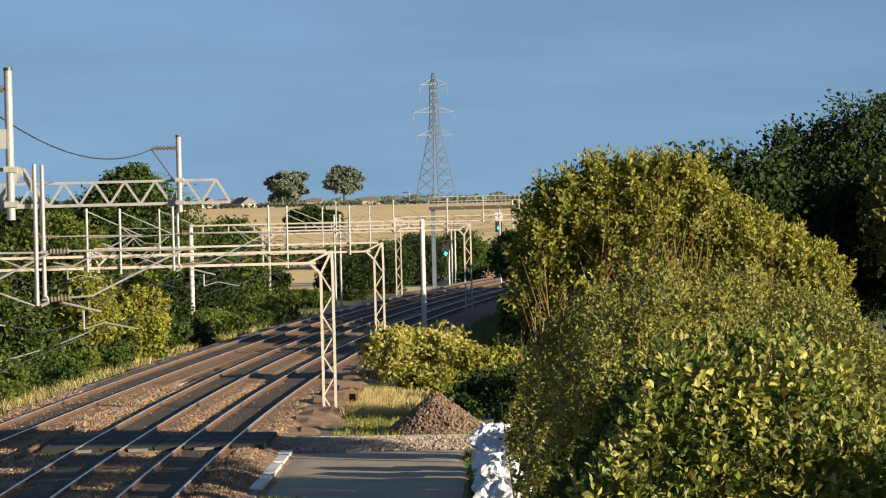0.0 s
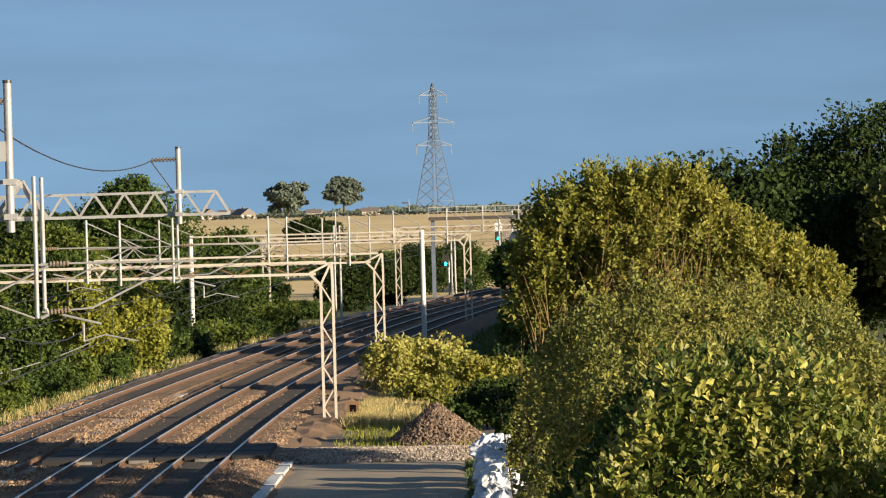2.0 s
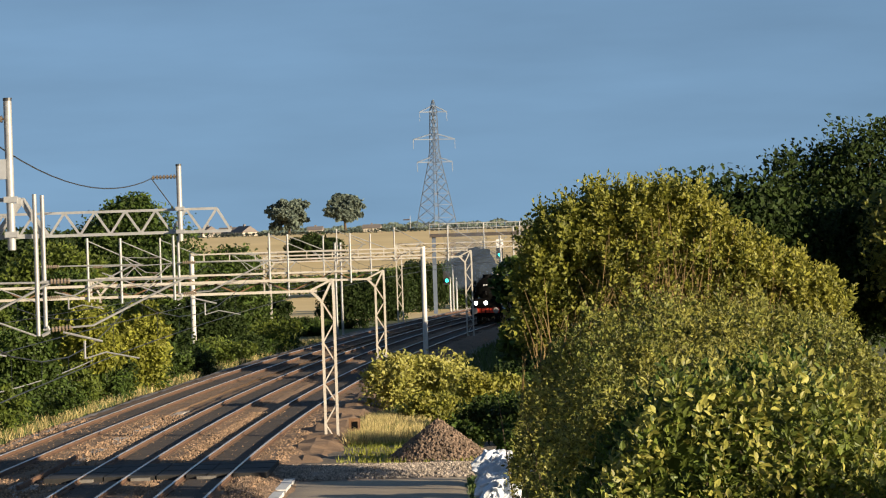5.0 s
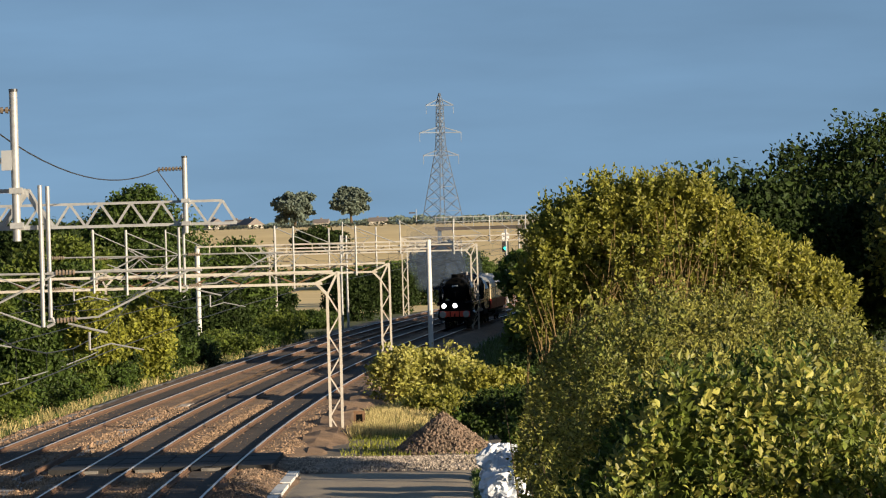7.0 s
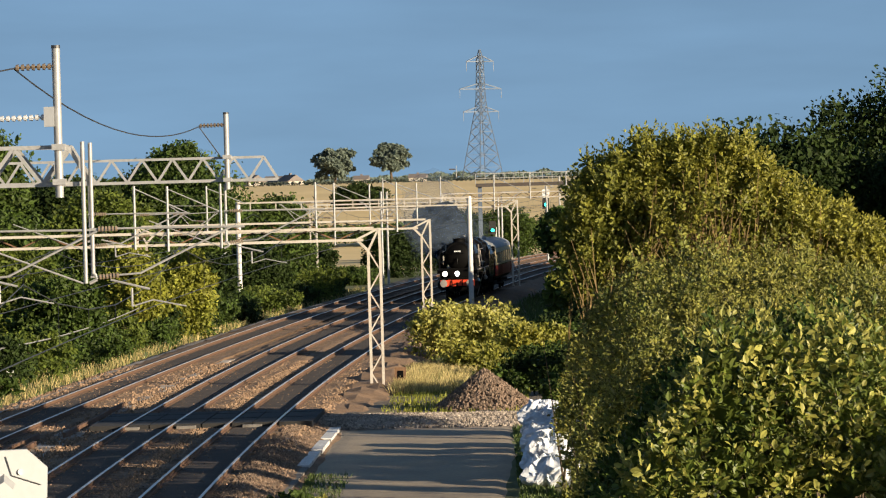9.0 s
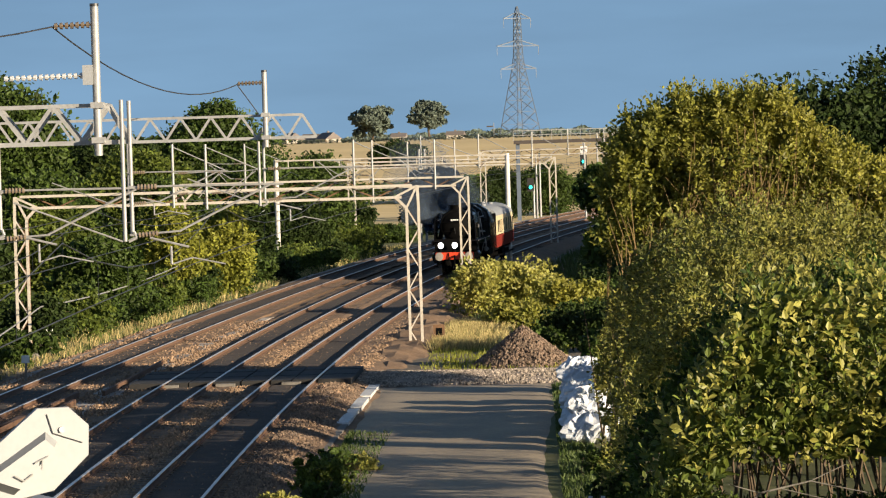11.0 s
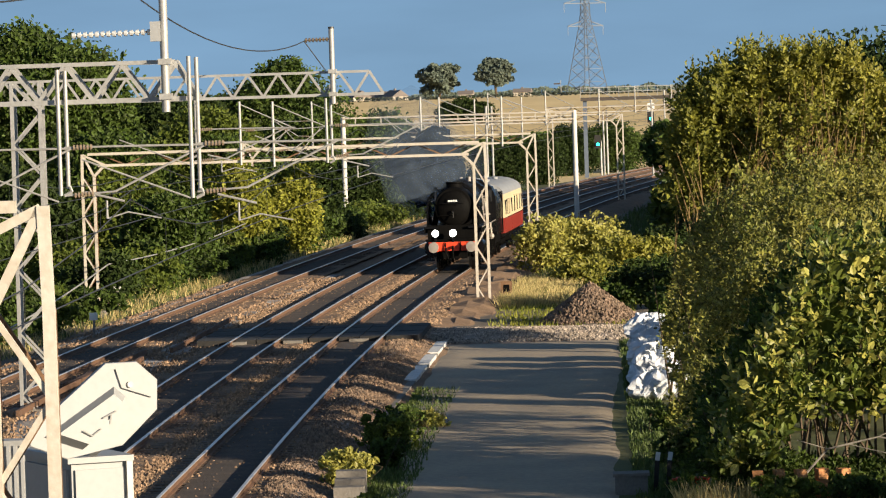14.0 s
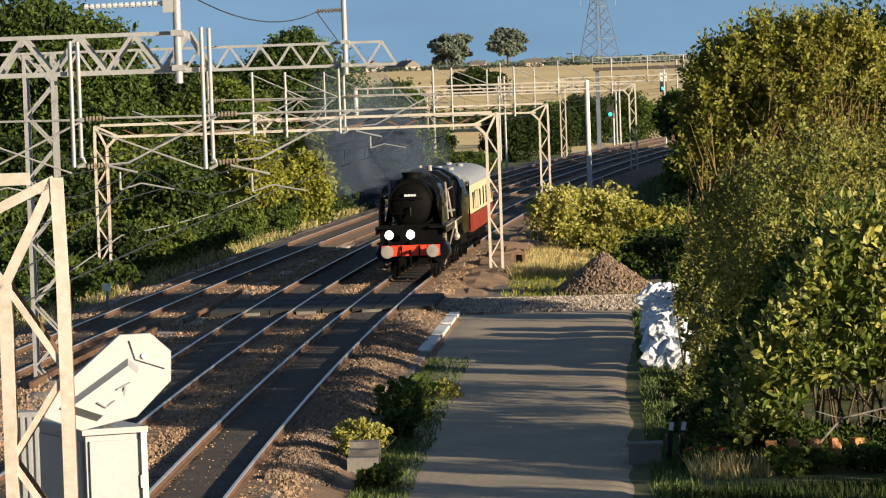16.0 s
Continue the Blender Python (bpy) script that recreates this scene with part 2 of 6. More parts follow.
class M:
    """Collects vertices and faces of one mesh."""

    def __init__(self):
        self.v, self.f, self.mi = [], [], []

    def add(self, vs, fs, mi=0):
        o = len(self.v)
        self.v += [tuple(p) for p in vs]
        self.f += [tuple(i + o for i in q) for q in fs]
        self.mi += [mi] * len(fs)
        return self

    def box(self, x0, x1, y0, y1, z0, z1, mi=0):
        vs = [(x, y, z) for x in (x0, x1) for y in (y0, y1) for z in (z0, z1)]
        return self.add(vs, [(0, 1, 3, 2), (4, 6, 7, 5), (0, 4, 5, 1), (2, 3, 7, 6), (0, 2, 6, 4), (1, 5, 7, 3)], mi)

    def ngon_loop(self, rings, caps=True, mi=0):
        n = len(rings[0])
        vs = [p for r in rings for p in r]
        fs = [(k * n + i, k * n + (i + 1) % n, (k + 1) * n + (i + 1) % n, (k + 1) * n + i) for k in range(len(rings) - 1) for i in range(n)]
        if caps:
            fs += [tuple(reversed(range(n))), tuple((len(rings) - 1) * n + i for i in range(n))]
        return self.add(vs, fs, mi)

    def tube(self, p, q, r0, r1=None, n=8, mi=0):
        p, q = Vector(p), Vector(q)
        r1 = r0 if r1 is None else r1
        w = (q - p).normalized()
        u = w.orthogonal().normalized()
        s = w.cross(u)
        ring = lambda c, r: [c + u * (r * math.cos(2 * math.pi * i / n)) + s * (r * math.sin(2 * math.pi * i / n)) for i in range(n)]
        return self.ngon_loop([ring(p, r0), ring(q, r1)], mi=mi)

    def bar(self, p, q, w, d=None, mi=0, up=(0, 0, 1)):
        """A rectangular bar from p to q, w wide and d deep."""
        p, q, d = Vector(p), Vector(q), d or w
        a = (q - p).normalized()
        u = a.cross(Vector(up))
        u = u.normalized() if u.length > 1e-3 else Vector((1, 0, 0))
        s = u.cross(a)
        ring = lambda c: [c + u * (w / 2 * i) + s * (d / 2 * j) for i, j in ((-1, -1), (1, -1), (1, 1), (-1, 1))]
        return self.ngon_loop([ring(p), ring(q)], mi=mi)

    def pipe(self, pts, r, n=5):
        """One continuous tube along a line of points."""
        rings = []
        for i, p in enumerate(pts):
            d = (Vector(pts[min(i + 1, len(pts) - 1)]) - Vector(pts[max(i - 1, 0)])).normalized()
            u = d.cross(Vector((0, 0, 1)))
            u = u.normalized() if u.length > 1e-3 else Vector((1, 0, 0))
            w = u.cross(d)
            rings.append([Vector(p) + u * (r * math.cos(2 * math.pi * k / n)) + w * (r * math.sin(2 * math.pi * k / n)) for k in range(n)])
        return self.ngon_loop(rings)

    def lathe(self, axis, prof, at=(0, 0, 0), n=16, mi=0):
        """Rings of (position along axis, radius) round the axis 'x', 'y' or 'z'."""
        rings = []
        for s, r in prof:
            ring = []
            for i in range(n):
                c, d = r * math.cos(2 * math.pi * i / n), r * math.sin(2 * math.pi * i / n)
                o = {"x": (s, c, d), "y": (d, s, c), "z": (c, d, s)}[axis]
                ring.append((at[0] + o[0], at[1] + o[1], at[2] + o[2]))
            rings.append(ring)
        return self.ngon_loop(rings, mi=mi)

    def mesh(self, name, mats, smooth=False):
        me = bpy.data.meshes.new(name)
        me.from_pydata(self.v, [], self.f)
        for m in mats if isinstance(mats, (list, tuple)) else [mats]:
            me.materials.append(m)
        if any(self.mi):
            me.polygons.foreach_set("material_index", self.mi)
        bm = bmesh.new()
        bm.from_mesh(me)
        bmesh.ops.recalc_face_normals(bm, faces=bm.faces)
        bm.to_mesh(me)
        bm.free()
        if smooth:
            me.shade_smooth()
            me.set_sharp_from_angle(angle=radians(40))
        return me


def part(name, m, mats, parent=None, label="", smooth=False):
    ob = new(name, m.mesh(name, mats, smooth))
    ob.parent = parent
    return tagged(ob, label) if label else ob


def thing(name, x, y, z, label, category, group="", rz=0.0):
    ob = new(name)
    ob.empty_display_size = 0.3
    ob.matrix_basis = pose(x, y * K, z, 0, 0, rz)
    return tagged(ob, label, category, group)


def raw(name, vs, fs, mats, parent=None):
    """A large mesh from arrays of vertices and of equal faces."""
    me = bpy.data.meshes.new(name)
    me.from_pydata(vs.tolist(), [], fs.tolist())
    me.materials.append(mats)
    ob = new(name, me)
    ob.parent = parent
    return ob


def leaves(rng, centres, size, spread=0.35, long=1.7, lean=0.75):
    """Folded leaves, six vertices and two quads each, at the given places, turned somewhat to the light."""
    n = len(centres)
    c = rng.normal(size=(n, 3)) * 0.8 + lean * np.array([0.6, -0.5, 0.55])
    c /= np.linalg.norm(c, axis=1)[:, None]
    a = np.cross(c, rng.normal(size=(n, 3)))
    a /= np.linalg.norm(a, axis=1)[:, None]
    b = np.cross(c, a)
    s = size * (1 + spread * rng.normal(size=(n, 1))).clip(0.4, 1.8)
    L, Wd, Cu = a * s * long / 2, b * s / 2, c * s * 0.16
    vs = np.stack([centres - L, centres + L, centres - L * 0.2 + Wd + Cu, centres + L * 0.5 + Wd * 0.7 + Cu, centres - L * 0.2 - Wd + Cu, centres + L * 0.5 - Wd * 0.7 + Cu], 1).reshape(-1, 3)
    i = np.arange(n)[:, None] * 6
    fs = np.concatenate([i + np.array([[0, 1, 3, 2]]), i + np.array([[0, 4, 5, 1]])])
    return vs, fs


def crown_points(rng, lobes, n, shell=0.45):
    """Places of leaves in clumps over ellipsoids (x, y, z, rx, ry, rz)."""
    lobes = np.array(lobes, float)
    w = (lobes[:, 3] * lobes[:, 4] + lobes[:, 3] * lobes[:, 5])
    k = rng.choice(len(lobes), size=max(8, n // 28), p=w / w.sum())
    d = rng.normal(size=(len(k), 3))
    d /= np.linalg.norm(d, axis=1)[:, None]
    rad = 1 - shell * rng.random((len(k), 1)) ** 1.6 + 0.04 * rng.normal(size=(len(k), 1))
    cl = lobes[k, :3] + d * rad * lobes[k, 3:]
    cs = 0.16 * lobes[k, 3:].mean(1)
    j = rng.integers(len(k), size=n)
    return cl[j] + np.clip(rng.normal(size=(n, 3)), -1.7, 1.7) * cs[j][:, None] * np.array([1, 1, 0.8])


def tree(name, x, y, z, lobes, n, size, leaf, label, group="", category="tree", seed=1, trunk=0.2, shell=0.45, stems=1):
    rng = np.random.default_rng(seed)
    t = thing(name, x, y, z, label, category, group)
    wood = M()
    top = max(l[2] for l in lobes)
    for s in range(stems):
        a = 2 * math.pi * s / stems + rng.random()
        base = Vector((0.25 * math.cos(a), 0.25 * math.sin(a), -0.3)) if stems > 1 else Vector((0, 0, -0.3))
        fork = Vector((base.x * 2 + rng.normal() * 0.2, base.y * 2 + rng.normal() * 0.2, top * (0.45 if stems == 1 else 0.3)))
        wood.tube(base, fork, trunk, trunk * 0.65, 7)
        for l in lobes[s::stems]:
            c = Vector(l[:3])
            mid = fork.lerp(c, 0.5) + Vector(rng.normal(size=3) * 0.25)
            wood.tube(fork, mid, trunk * 0.5, trunk * 0.35, 6).tube(mid, c, trunk * 0.35, trunk * 0.14, 5)
            for b in range(4):
                e = c + Vector(rng.normal(size=3)).normalized() * (0.8 * min(l[3:]))
                wood.tube(c, e, trunk * 0.14, trunk * 0.04, 4)
    part("trunk", wood, BARK, t)
    vs, fs = leaves(rng, crown_points(rng, lobes, n, shell), size)
    raw("crown", vs, fs, leaf, t)
    return t


# ---- the line of the tracks ----
def centre(y):
    u = y / K
    return 0.000334 * u * u - 0.0525 * u - 5.93


def heading(y):
    """Unit vector along the line at y, and its angle in degrees from the y axis (to the left)."""
    s = (0.000668 * y / K - 0.0525) / K
    return Vector((s, 1, 0)).normalized(), -math.degrees(math.atan(s))


def offset_c(y):
    return -(6.95 + 0.00012 * max(0.0, 200 - y / K) ** 2)


TRACKS = {"a": lambda y: 0.0, "b": lambda y: -3.3, "c": offset_c}


def on_line(y, off):
    t, _ = heading(y)
    return Vector((centre(y) + off * t.y, y - off * t.x, 0))


def ground_z(x, y):
    """Level of the ground: flat cess, a shallow dip at the far side, fields beyond."""
    s = x - centre(min(y, 550))
    y = y / K
    z = -0.5
    if y > 380:
        u = min(1, (y - 380) / 500)
        z += 7.7 * u * u * (3 - 2 * u) - 0.004 * max(0, y - 1150)
    if s < -11:
        z += (0.3 - 0.75 * min(1, max(0, (y - 130) / 35))) * min(1, (-11 - s) / 2.5)
    if s > 4.5 and y > 120:
        z -= 0.6 * min(1, (s - 4.5) / 5) * min(1, (y - 120) / 25)
    return z


# ---- ground ----
def ground():
    ys = [-60, -20, 10, 30, 45] + list(np.arange(52, 450, 4.0)) + list(np.geomspace(455, 4900, 34))
    xs = [-2600, -1400, -700, -350, -180, -100, -60] + list(np.arange(-44, 44.1, 2.0)) + [60, 100, 180, 350, 700, 1400, 2600]
    nx = len(xs)
    vs, fs, mi = [], [], []
    for y in ys:
        for x in xs:
            z = ground_z(x, y) + (0.0 if -8 < x < 3 and y < 165 else 0.12) * noise.noise(Vector((x * 0.15, y * 0.15, 0)))
            vs.append((x, y, z))
    for j in range(len(ys) - 1):
        for i in range(nx - 1):
            fs.append((j * nx + i, j * nx + i + 1, (j + 1) * nx + i + 1, (j + 1) * nx + i))
            cy, cx = (ys[j] + ys[j + 1]) / 2, (xs[i] + xs[i + 1]) / 2
            s = cx - centre(min(cy, 550))
            mi.append(1 if cy > 460 or s < -45 or (cy > 415 and s < -11) else (2 if -12 < s < 4 else 0))
    me = bpy.data.meshes.new("ground")
    me.from_pydata(vs, [], fs)
    for m in (GRASS, FIELD, EARTH):
        me.materials.append(m)
    me.polygons.foreach_set("material_index", mi)
    me.shade_smooth()
    tagged(new("ground", me), "rough grass and earth with golden stubble fields beyond", "ground", kind="structure")


def strip(name, y0, y1, prof, mats, label, step=3.0, wob=0.0, category="ground"):
    """A strip along the line: prof gives (offset, z) across, as a function of y."""
    ys = np.arange(y0, y1 + 0.1, step)
    m = M()
    rows = []
    for y in ys:
        row = []
        for off, z in prof(y):
            p = on_line(y, off)
            dz = wob * noise.noise(Vector((p.x * 0.9, p.y * 0.5, 3))) if wob else 0
            row.append((p.x, p.y, z + dz))
        rows.append(row)
    n = len(rows[0])
    fs = [(j * n + i, j * n + i + 1, (j + 1) * n + i + 1, (j + 1) * n + i) for j in range(len(rows) - 1) for i in range(n - 1)]
    m.add([p for r in rows for p in r], fs)
    return tagged(part(name, m, mats), label, category, kind="structure")


def ballast_profile(y):
    c = offset_c(y)
    out = [(c - 3.6, -0.75), (c - 2.4, -0.3), (c - 1.6, -0.17)]
    out += [(c + s, -0.17) for s in (-0.8, 0, 0.8, 1.6)]
    mid = (c - 3.3) / 2
    out += [(mid - 0.4, -0.27), (mid + 0.4, -0.27)]
    out += [(-3.3 + s, -0.17) for s in (-1.6, -0.8, 0, 0.8, 1.4)] + [(-1.65, -0.24)]
    out += [(s, -0.17) for s in (-1.4, -0.8, 0, 0.8, 1.6)] + [(2.1, -0.28), (2.6, -0.42), (3.1, -0.56)]
    return out


def make_track(key):
    off = TRACKS[key]
    t = tagged(new("track"), "rusty steel rails on sleepers, worn bright on top", "railway track", "railway tracks", "structure")
    ys = np.arange(50, 550, 4.0)
    for side in (-1, 1):
        m = M()
        rings = []
        pr = [(-0.07, -0.155), (0.07, -0.155), (0.07, -0.14), (0.012, -0.12), (0.012, -0.045), (0.04, -0.035), (0.04, -0.012), (0.032, 0.0), (-0.032, 0.0), (-0.04, -0.012), (-0.04, -0.035), (-0.012, -0.045), (-0.012, -0.12), (-0.07, -0.14)]
        for y in ys:
            rings.append([tuple(on_line(y, off(y) + side * 0.752 + u) + Vector((0, 0, w))) for u, w in pr])
        m.ngon_loop(rings)
        k = 0
        for a in range(len(ys) - 1):
            for i in range(14):
                m.mi[k] = 1 if 6 <= i <= 8 else 0
                k += 1
        part("rail", m, [RAIL, RAILTOP], t)
    box = M().box(-1.25, 1.25, -0.13, 0.13, -0.36, -0.16)
    me = box.mesh("sleeper", SLEEPER)
    far = M()
    y = 58.0
    k = 0
    while y < 430:
        tdir, ang = heading(y)
        p = on_line(y, off(y))
        if k < 95:
            ob = new("sleeper", me)
            ob.parent = t
            ob.matrix_basis = pose(p.x, p.y, 0.006 * random.random(), 0, 0, ang)
        else:
            mt = pose(p.x, p.y, 0, 0, 0, ang)
            far.add([mt @ Vector(v) for v in box.v], box.f)
        k += 1
        y += 0.65
    tagged(part("distant_sleepers", far, SLEEPER, t), kind="stuff")
    return t


# ---- overhead line structures ----
def lattice_leg(m, x, y0, z0, z1, w, d=0.1, step=0.75):
    """A two-legged lattice column in the plane x, z."""
    m.bar((x - w / 2, y0, z0), (x - w / 2, y0, z1), d, d).bar((x + w / 2, y0, z0), (x + w / 2, y0, z1), d, d)
    n = max(1, round((z1 - z0) / step))
    for i in range(n):
        a, b = z0 + (z1 - z0) * i / n, z0 + (z1 - z0) * (i + 1) / n
        s = 1 if i % 2 else -1
        m.bar((x - s * w / 2, y0, a), (x + s * w / 2, y0, b), 0.05, 0.05)


def lattice_portal(name, y, x_right, x_left, zr, zl, zt, label, w=0.45, legs=(True, True), beam=True, deep=0.0):
    """A portal of two lattice columns with forked heads, and a twin beam."""
    t = thing(name, x_right, y, 0, label, "railway gantry", "overhead line portals", heading(y * K)[1])
    L = x_right - x_left
    for k, (on, x, zb, s) in enumerate(((legs[0], 0, zr, -1), (legs[1], -L, zl, 1))):
        if not on:
            continue
        z1 = zt - 0.85
        column = part("column", M().bar((x - w / 2, 0, zb), (x - w / 2, 0, z1), 0.1, 0.1), STEEL_CREAM, t)
        part("upright", M().bar((x + w / 2, 0, zb), (x + w / 2, 0, z1), 0.1, 0.1), STEEL_CREAM, column)
        n = round((z1 - zb) / 0.75)
        for i in range(n):
            v = w / 2 if i % 2 else -w / 2
            part("brace", M().bar((x - v, 0, zb + (z1 - zb) * i / n), (x + v, 0, zb + (z1 - zb) * (i + 1) / n), 0.05, 0.05), STEEL_CREAM, column)
        for i in range(n if deep else 0):
            v = w / 2 if i % 2 else -w / 2
            za, zb_ = zb + (z1 - zb) * i / n, zb + (z1 - zb) * (i + 1) / n
            part("rear_brace", M().bar((x - v, deep, za), (x + v, deep, zb_), 0.045, 0.045), RUST_BEAM, column, "rusty rear brace")
            part("side_brace", M().bar((x - v, 0, za), (x - v, deep, zb_), 0.035, 0.035), RUST_BEAM, column, "rusty side brace")
        if deep:
            for v in (-w / 2, w / 2):
                part("rear_upright", M().bar((x + v, deep, zb), (x + v, deep, z1), 0.06, 0.06), RUST_BEAM, column, "rusty rear upright")
        leg = M()
        outer, inner = x - s * w / 2, x + s * w / 2
        leg.bar((outer, 0, zt - 0.85), (outer + s * 0.02, 0, zt), 0.1)
        leg.bar((inner, 0, zt - 0.85), (inner + s * 0.42, 0, zt - 0.42), 0.1)
        leg.bar((inner, 0, zt - 0.85), (outer + s * 0.04, 0, zt - 0.02), 0.08)
        leg.bar((inner + s * 0.42, 0, zt - 0.42), (outer + s * 0.04, 0, zt - 0.02), 0.08)
        part("forked_head", leg, STEEL_CREAM, column)
        part("footing", M().box(x - 0.5, x + 0.5, -0.4, 0.4, zb - 0.6, zb + 0.05), CONCRETE, t)
    if beam:
        b = M()
        b.bar((-L, -0.02, zt), (0, -0.02, zt), 0.1).bar((-L + 0.4, -0.02, zt - 0.44), (-0.4, -0.02, zt - 0.44), 0.1)
        part("beam", b, STEEL_CREAM, t)
        b2 = M().bar((-L + 0.4, 0.35, zt - 0.02), (-0.4, 0.35, zt - 0.02), 0.09).bar((-L + 0.4, 0.35, zt - 0.44), (-0.4, 0.35, zt - 0.44), 0.09)
        n = 14
        for i in range(n):
            a, c = -L + 0.4 + (L - 0.8) * i / n, -L + 0.4 + (L - 0.8) * (i + 1) / n
            s = i % 2
            b2.bar((a, 0.35, zt - 0.44 * s), (c, 0.35, zt - 0.44 * (1 - s)), 0.05)
        part("rear_lattice", b2, RUST_BEAM, t, "rust-brown lattice behind the beam")
    return t


def insulator(m, p, q, r=0.042, n=5, mi=0):
    p, q = Vector(p), Vector(q)
    m.tube(p, q, r * 0.35, n=6, mi=mi)
    for i in range(n):
        c = p.lerp(q, (i + 0.5) / n)
        h = (q - p) / n * 0.28
        m.tube(c - h, c + h, r, r * 0.8, 8, mi)


def registration(t, x, z_top, z_bot, z_arm, reach, side=1):
    """A drop tube with its insulated arm and steady arm, in the portal's space."""
    part("drop_tube", M().tube((x, -0.12, z_bot), (x, -0.12, z_top), 0.05), STEEL, t)
    a = M()
    a.tube((x + side * 0.75, -0.12, z_arm), (x + side * reach, -0.12, z_arm + 0.05), 0.017)
    a.tube((x + side * 0.75, -0.12, z_arm - 0.75), (x + side * reach * 0.9, -0.12, z_arm), 0.017)
    a.tube((x + side * reach * 0.85, -0.12, z_arm), (x + side * reach * 0.45, -0.12, z_arm - 0.95), 0.016)
    part("arm", a, STEEL, t)
    for za, zb in ((z_arm, z_arm), (z_arm - 0.8, z_arm - 0.75)):
        i = M()
        insulator(i, (x + side * 0.2, -0.12, za), (x + side * 0.56, -0.12, za + (zb - za) * 0.6), 0.05)
        part("insulator", i, INSUL, t)
        part("arm_tube", M().tube((x, -0.12, za), (x + side * 0.78, -0.12, zb), 0.018, n=6), STEEL, t)


def truss_boom(name, y, x_end, x_left, z0, depth, label, tower=None, bay=1.25, planes=(0, 0.6)):
    """A galvanised box truss over the tracks, slanted at its end."""
    t = thing(name, x_end, y, 0, label, "railway gantry", "overhead line gantries", heading(y * K)[1])
    L = x_end - x_left
    m = M()
    for k in planes:
        m.bar((-L, k, z0), (0, k, z0), 0.075, 0.075)
        m.bar((-L, k, z0 + depth), (-0.35, k, z0 + depth), 0.065, 0.065)
        m.bar((-0.35, k, z0 + depth), (0, k, z0), 0.065, 0.065)
        n = int(L / bay)
        for i in range(n):
            a = -0.35 - i * bay
            m.bar((a, k, z0 + depth), (a - bay / 2, k, z0), 0.06, 0.06)
            m.bar((a - bay / 2, k, z0), (a - bay, k, z0 + depth), 0.06, 0.06)
    for i in range(int(L / bay) if len(planes) > 1 else 0):
        m.bar((-0.35 - i * bay, 0, z0 + depth), (-0.35 - i * bay, 0.6, z0 + depth), 0.05)
    part("boom", m, STEEL, t)
    if tower is not None:
        tw = M()
        for k in (0, 0.6):
            lattice_leg(tw, tower - x_end, k, -0.6, z0 + depth, 0.72, 0.09, 0.8)
        part("tower", tw, STEEL, t)
        part("footing", M().box(tower - x_end - 0.7, tower - x_end + 0.7, -0.3, 0.9, -1.0, -0.15), CONCRETE, t)
    return t


def round_mast(name, x, y, z0, z1, r, label, portal_to=None):
    t = thing(name, x, y, z0, label, "mast", "overhead line masts")
    part("mast", M().tube((0, 0, -0.3), (0, 0, z1 - z0), r, r * 0.9, 12), STEEL, t, smooth=True)
    part("cap", M().tube((0, 0, z1 - z0), (0, 0, z1 - z0 + 0.04), r * 1.1, r * 1.0, 12), STEEL, t)
    return t


def wires():
    """Contact and carrying wires of each track."""
    spans = [K * v for v in (20, 56, 86, 126, 172, 206, 240, 283, 330)]
    for key, off in TRACKS.items():
        t = thing("overhead_wire", 0, 0, 0, "thin dark overhead contact and carrying wires", "overhead wire", "overhead wires")
        con, car, dr = M(), M(), M()
        all_c, all_m = [], []
        for a, b in zip(spans[:-1], spans[1:]):
            n = 6
            pts, pc = [], []
            for i in range(n + 1):
                u = i / n
                y = a + (b - a) * u
                p = on_line(y, off(y))
                pts.append(p + Vector((0, 0, 4.75)))
                pc.append(p + Vector((0, 0, 6.0 - 0.9 * 4 * u * (1 - u))))
            all_c += pts[:-1]
            all_m += pc[:-1]
            for i in range(1, n):
                dr.tube(pts[i], pc[i], 0.006, n=3)
        part("contact_wire", con.pipe(all_c, 0.012, 4), WIRE, t)
        part("carrying_wire", car.pipe(all_m, 0.012, 4), WIRE, t)
        tagged(part("dropper_wires", dr, WIRE, t), kind="stuff")


# ---- build: ground, tracks ----
ground()
strip("ballast_bed", 40, 550, ballast_profile, BALLAST, "brown stone ballast under the tracks", 1.5, 0.06)


def sheet(name, x0, x1, y0, y1, zf, m_, label, nx=10, ny=30, category="ground"):
    vs, fs = [], []
    for j in range(ny + 1):
        for i in range(nx + 1):
            y = y0 + (y1 - y0) * j / ny
            a, b = x0(y), x1(y)
            x = a + (b - a) * i / nx
            vs.append((x, y * K, zf(x, y, i / nx, j / ny)))
    for j in range(ny):
        for i in range(nx):
            k = j * (nx + 1) + i
            fs.append((k, k + 1, k + nx + 2, k + nx + 1))
    ob = part(name, M().add(vs, fs), m_, smooth=True)
    return tagged(ob, label, category, kind="structure")


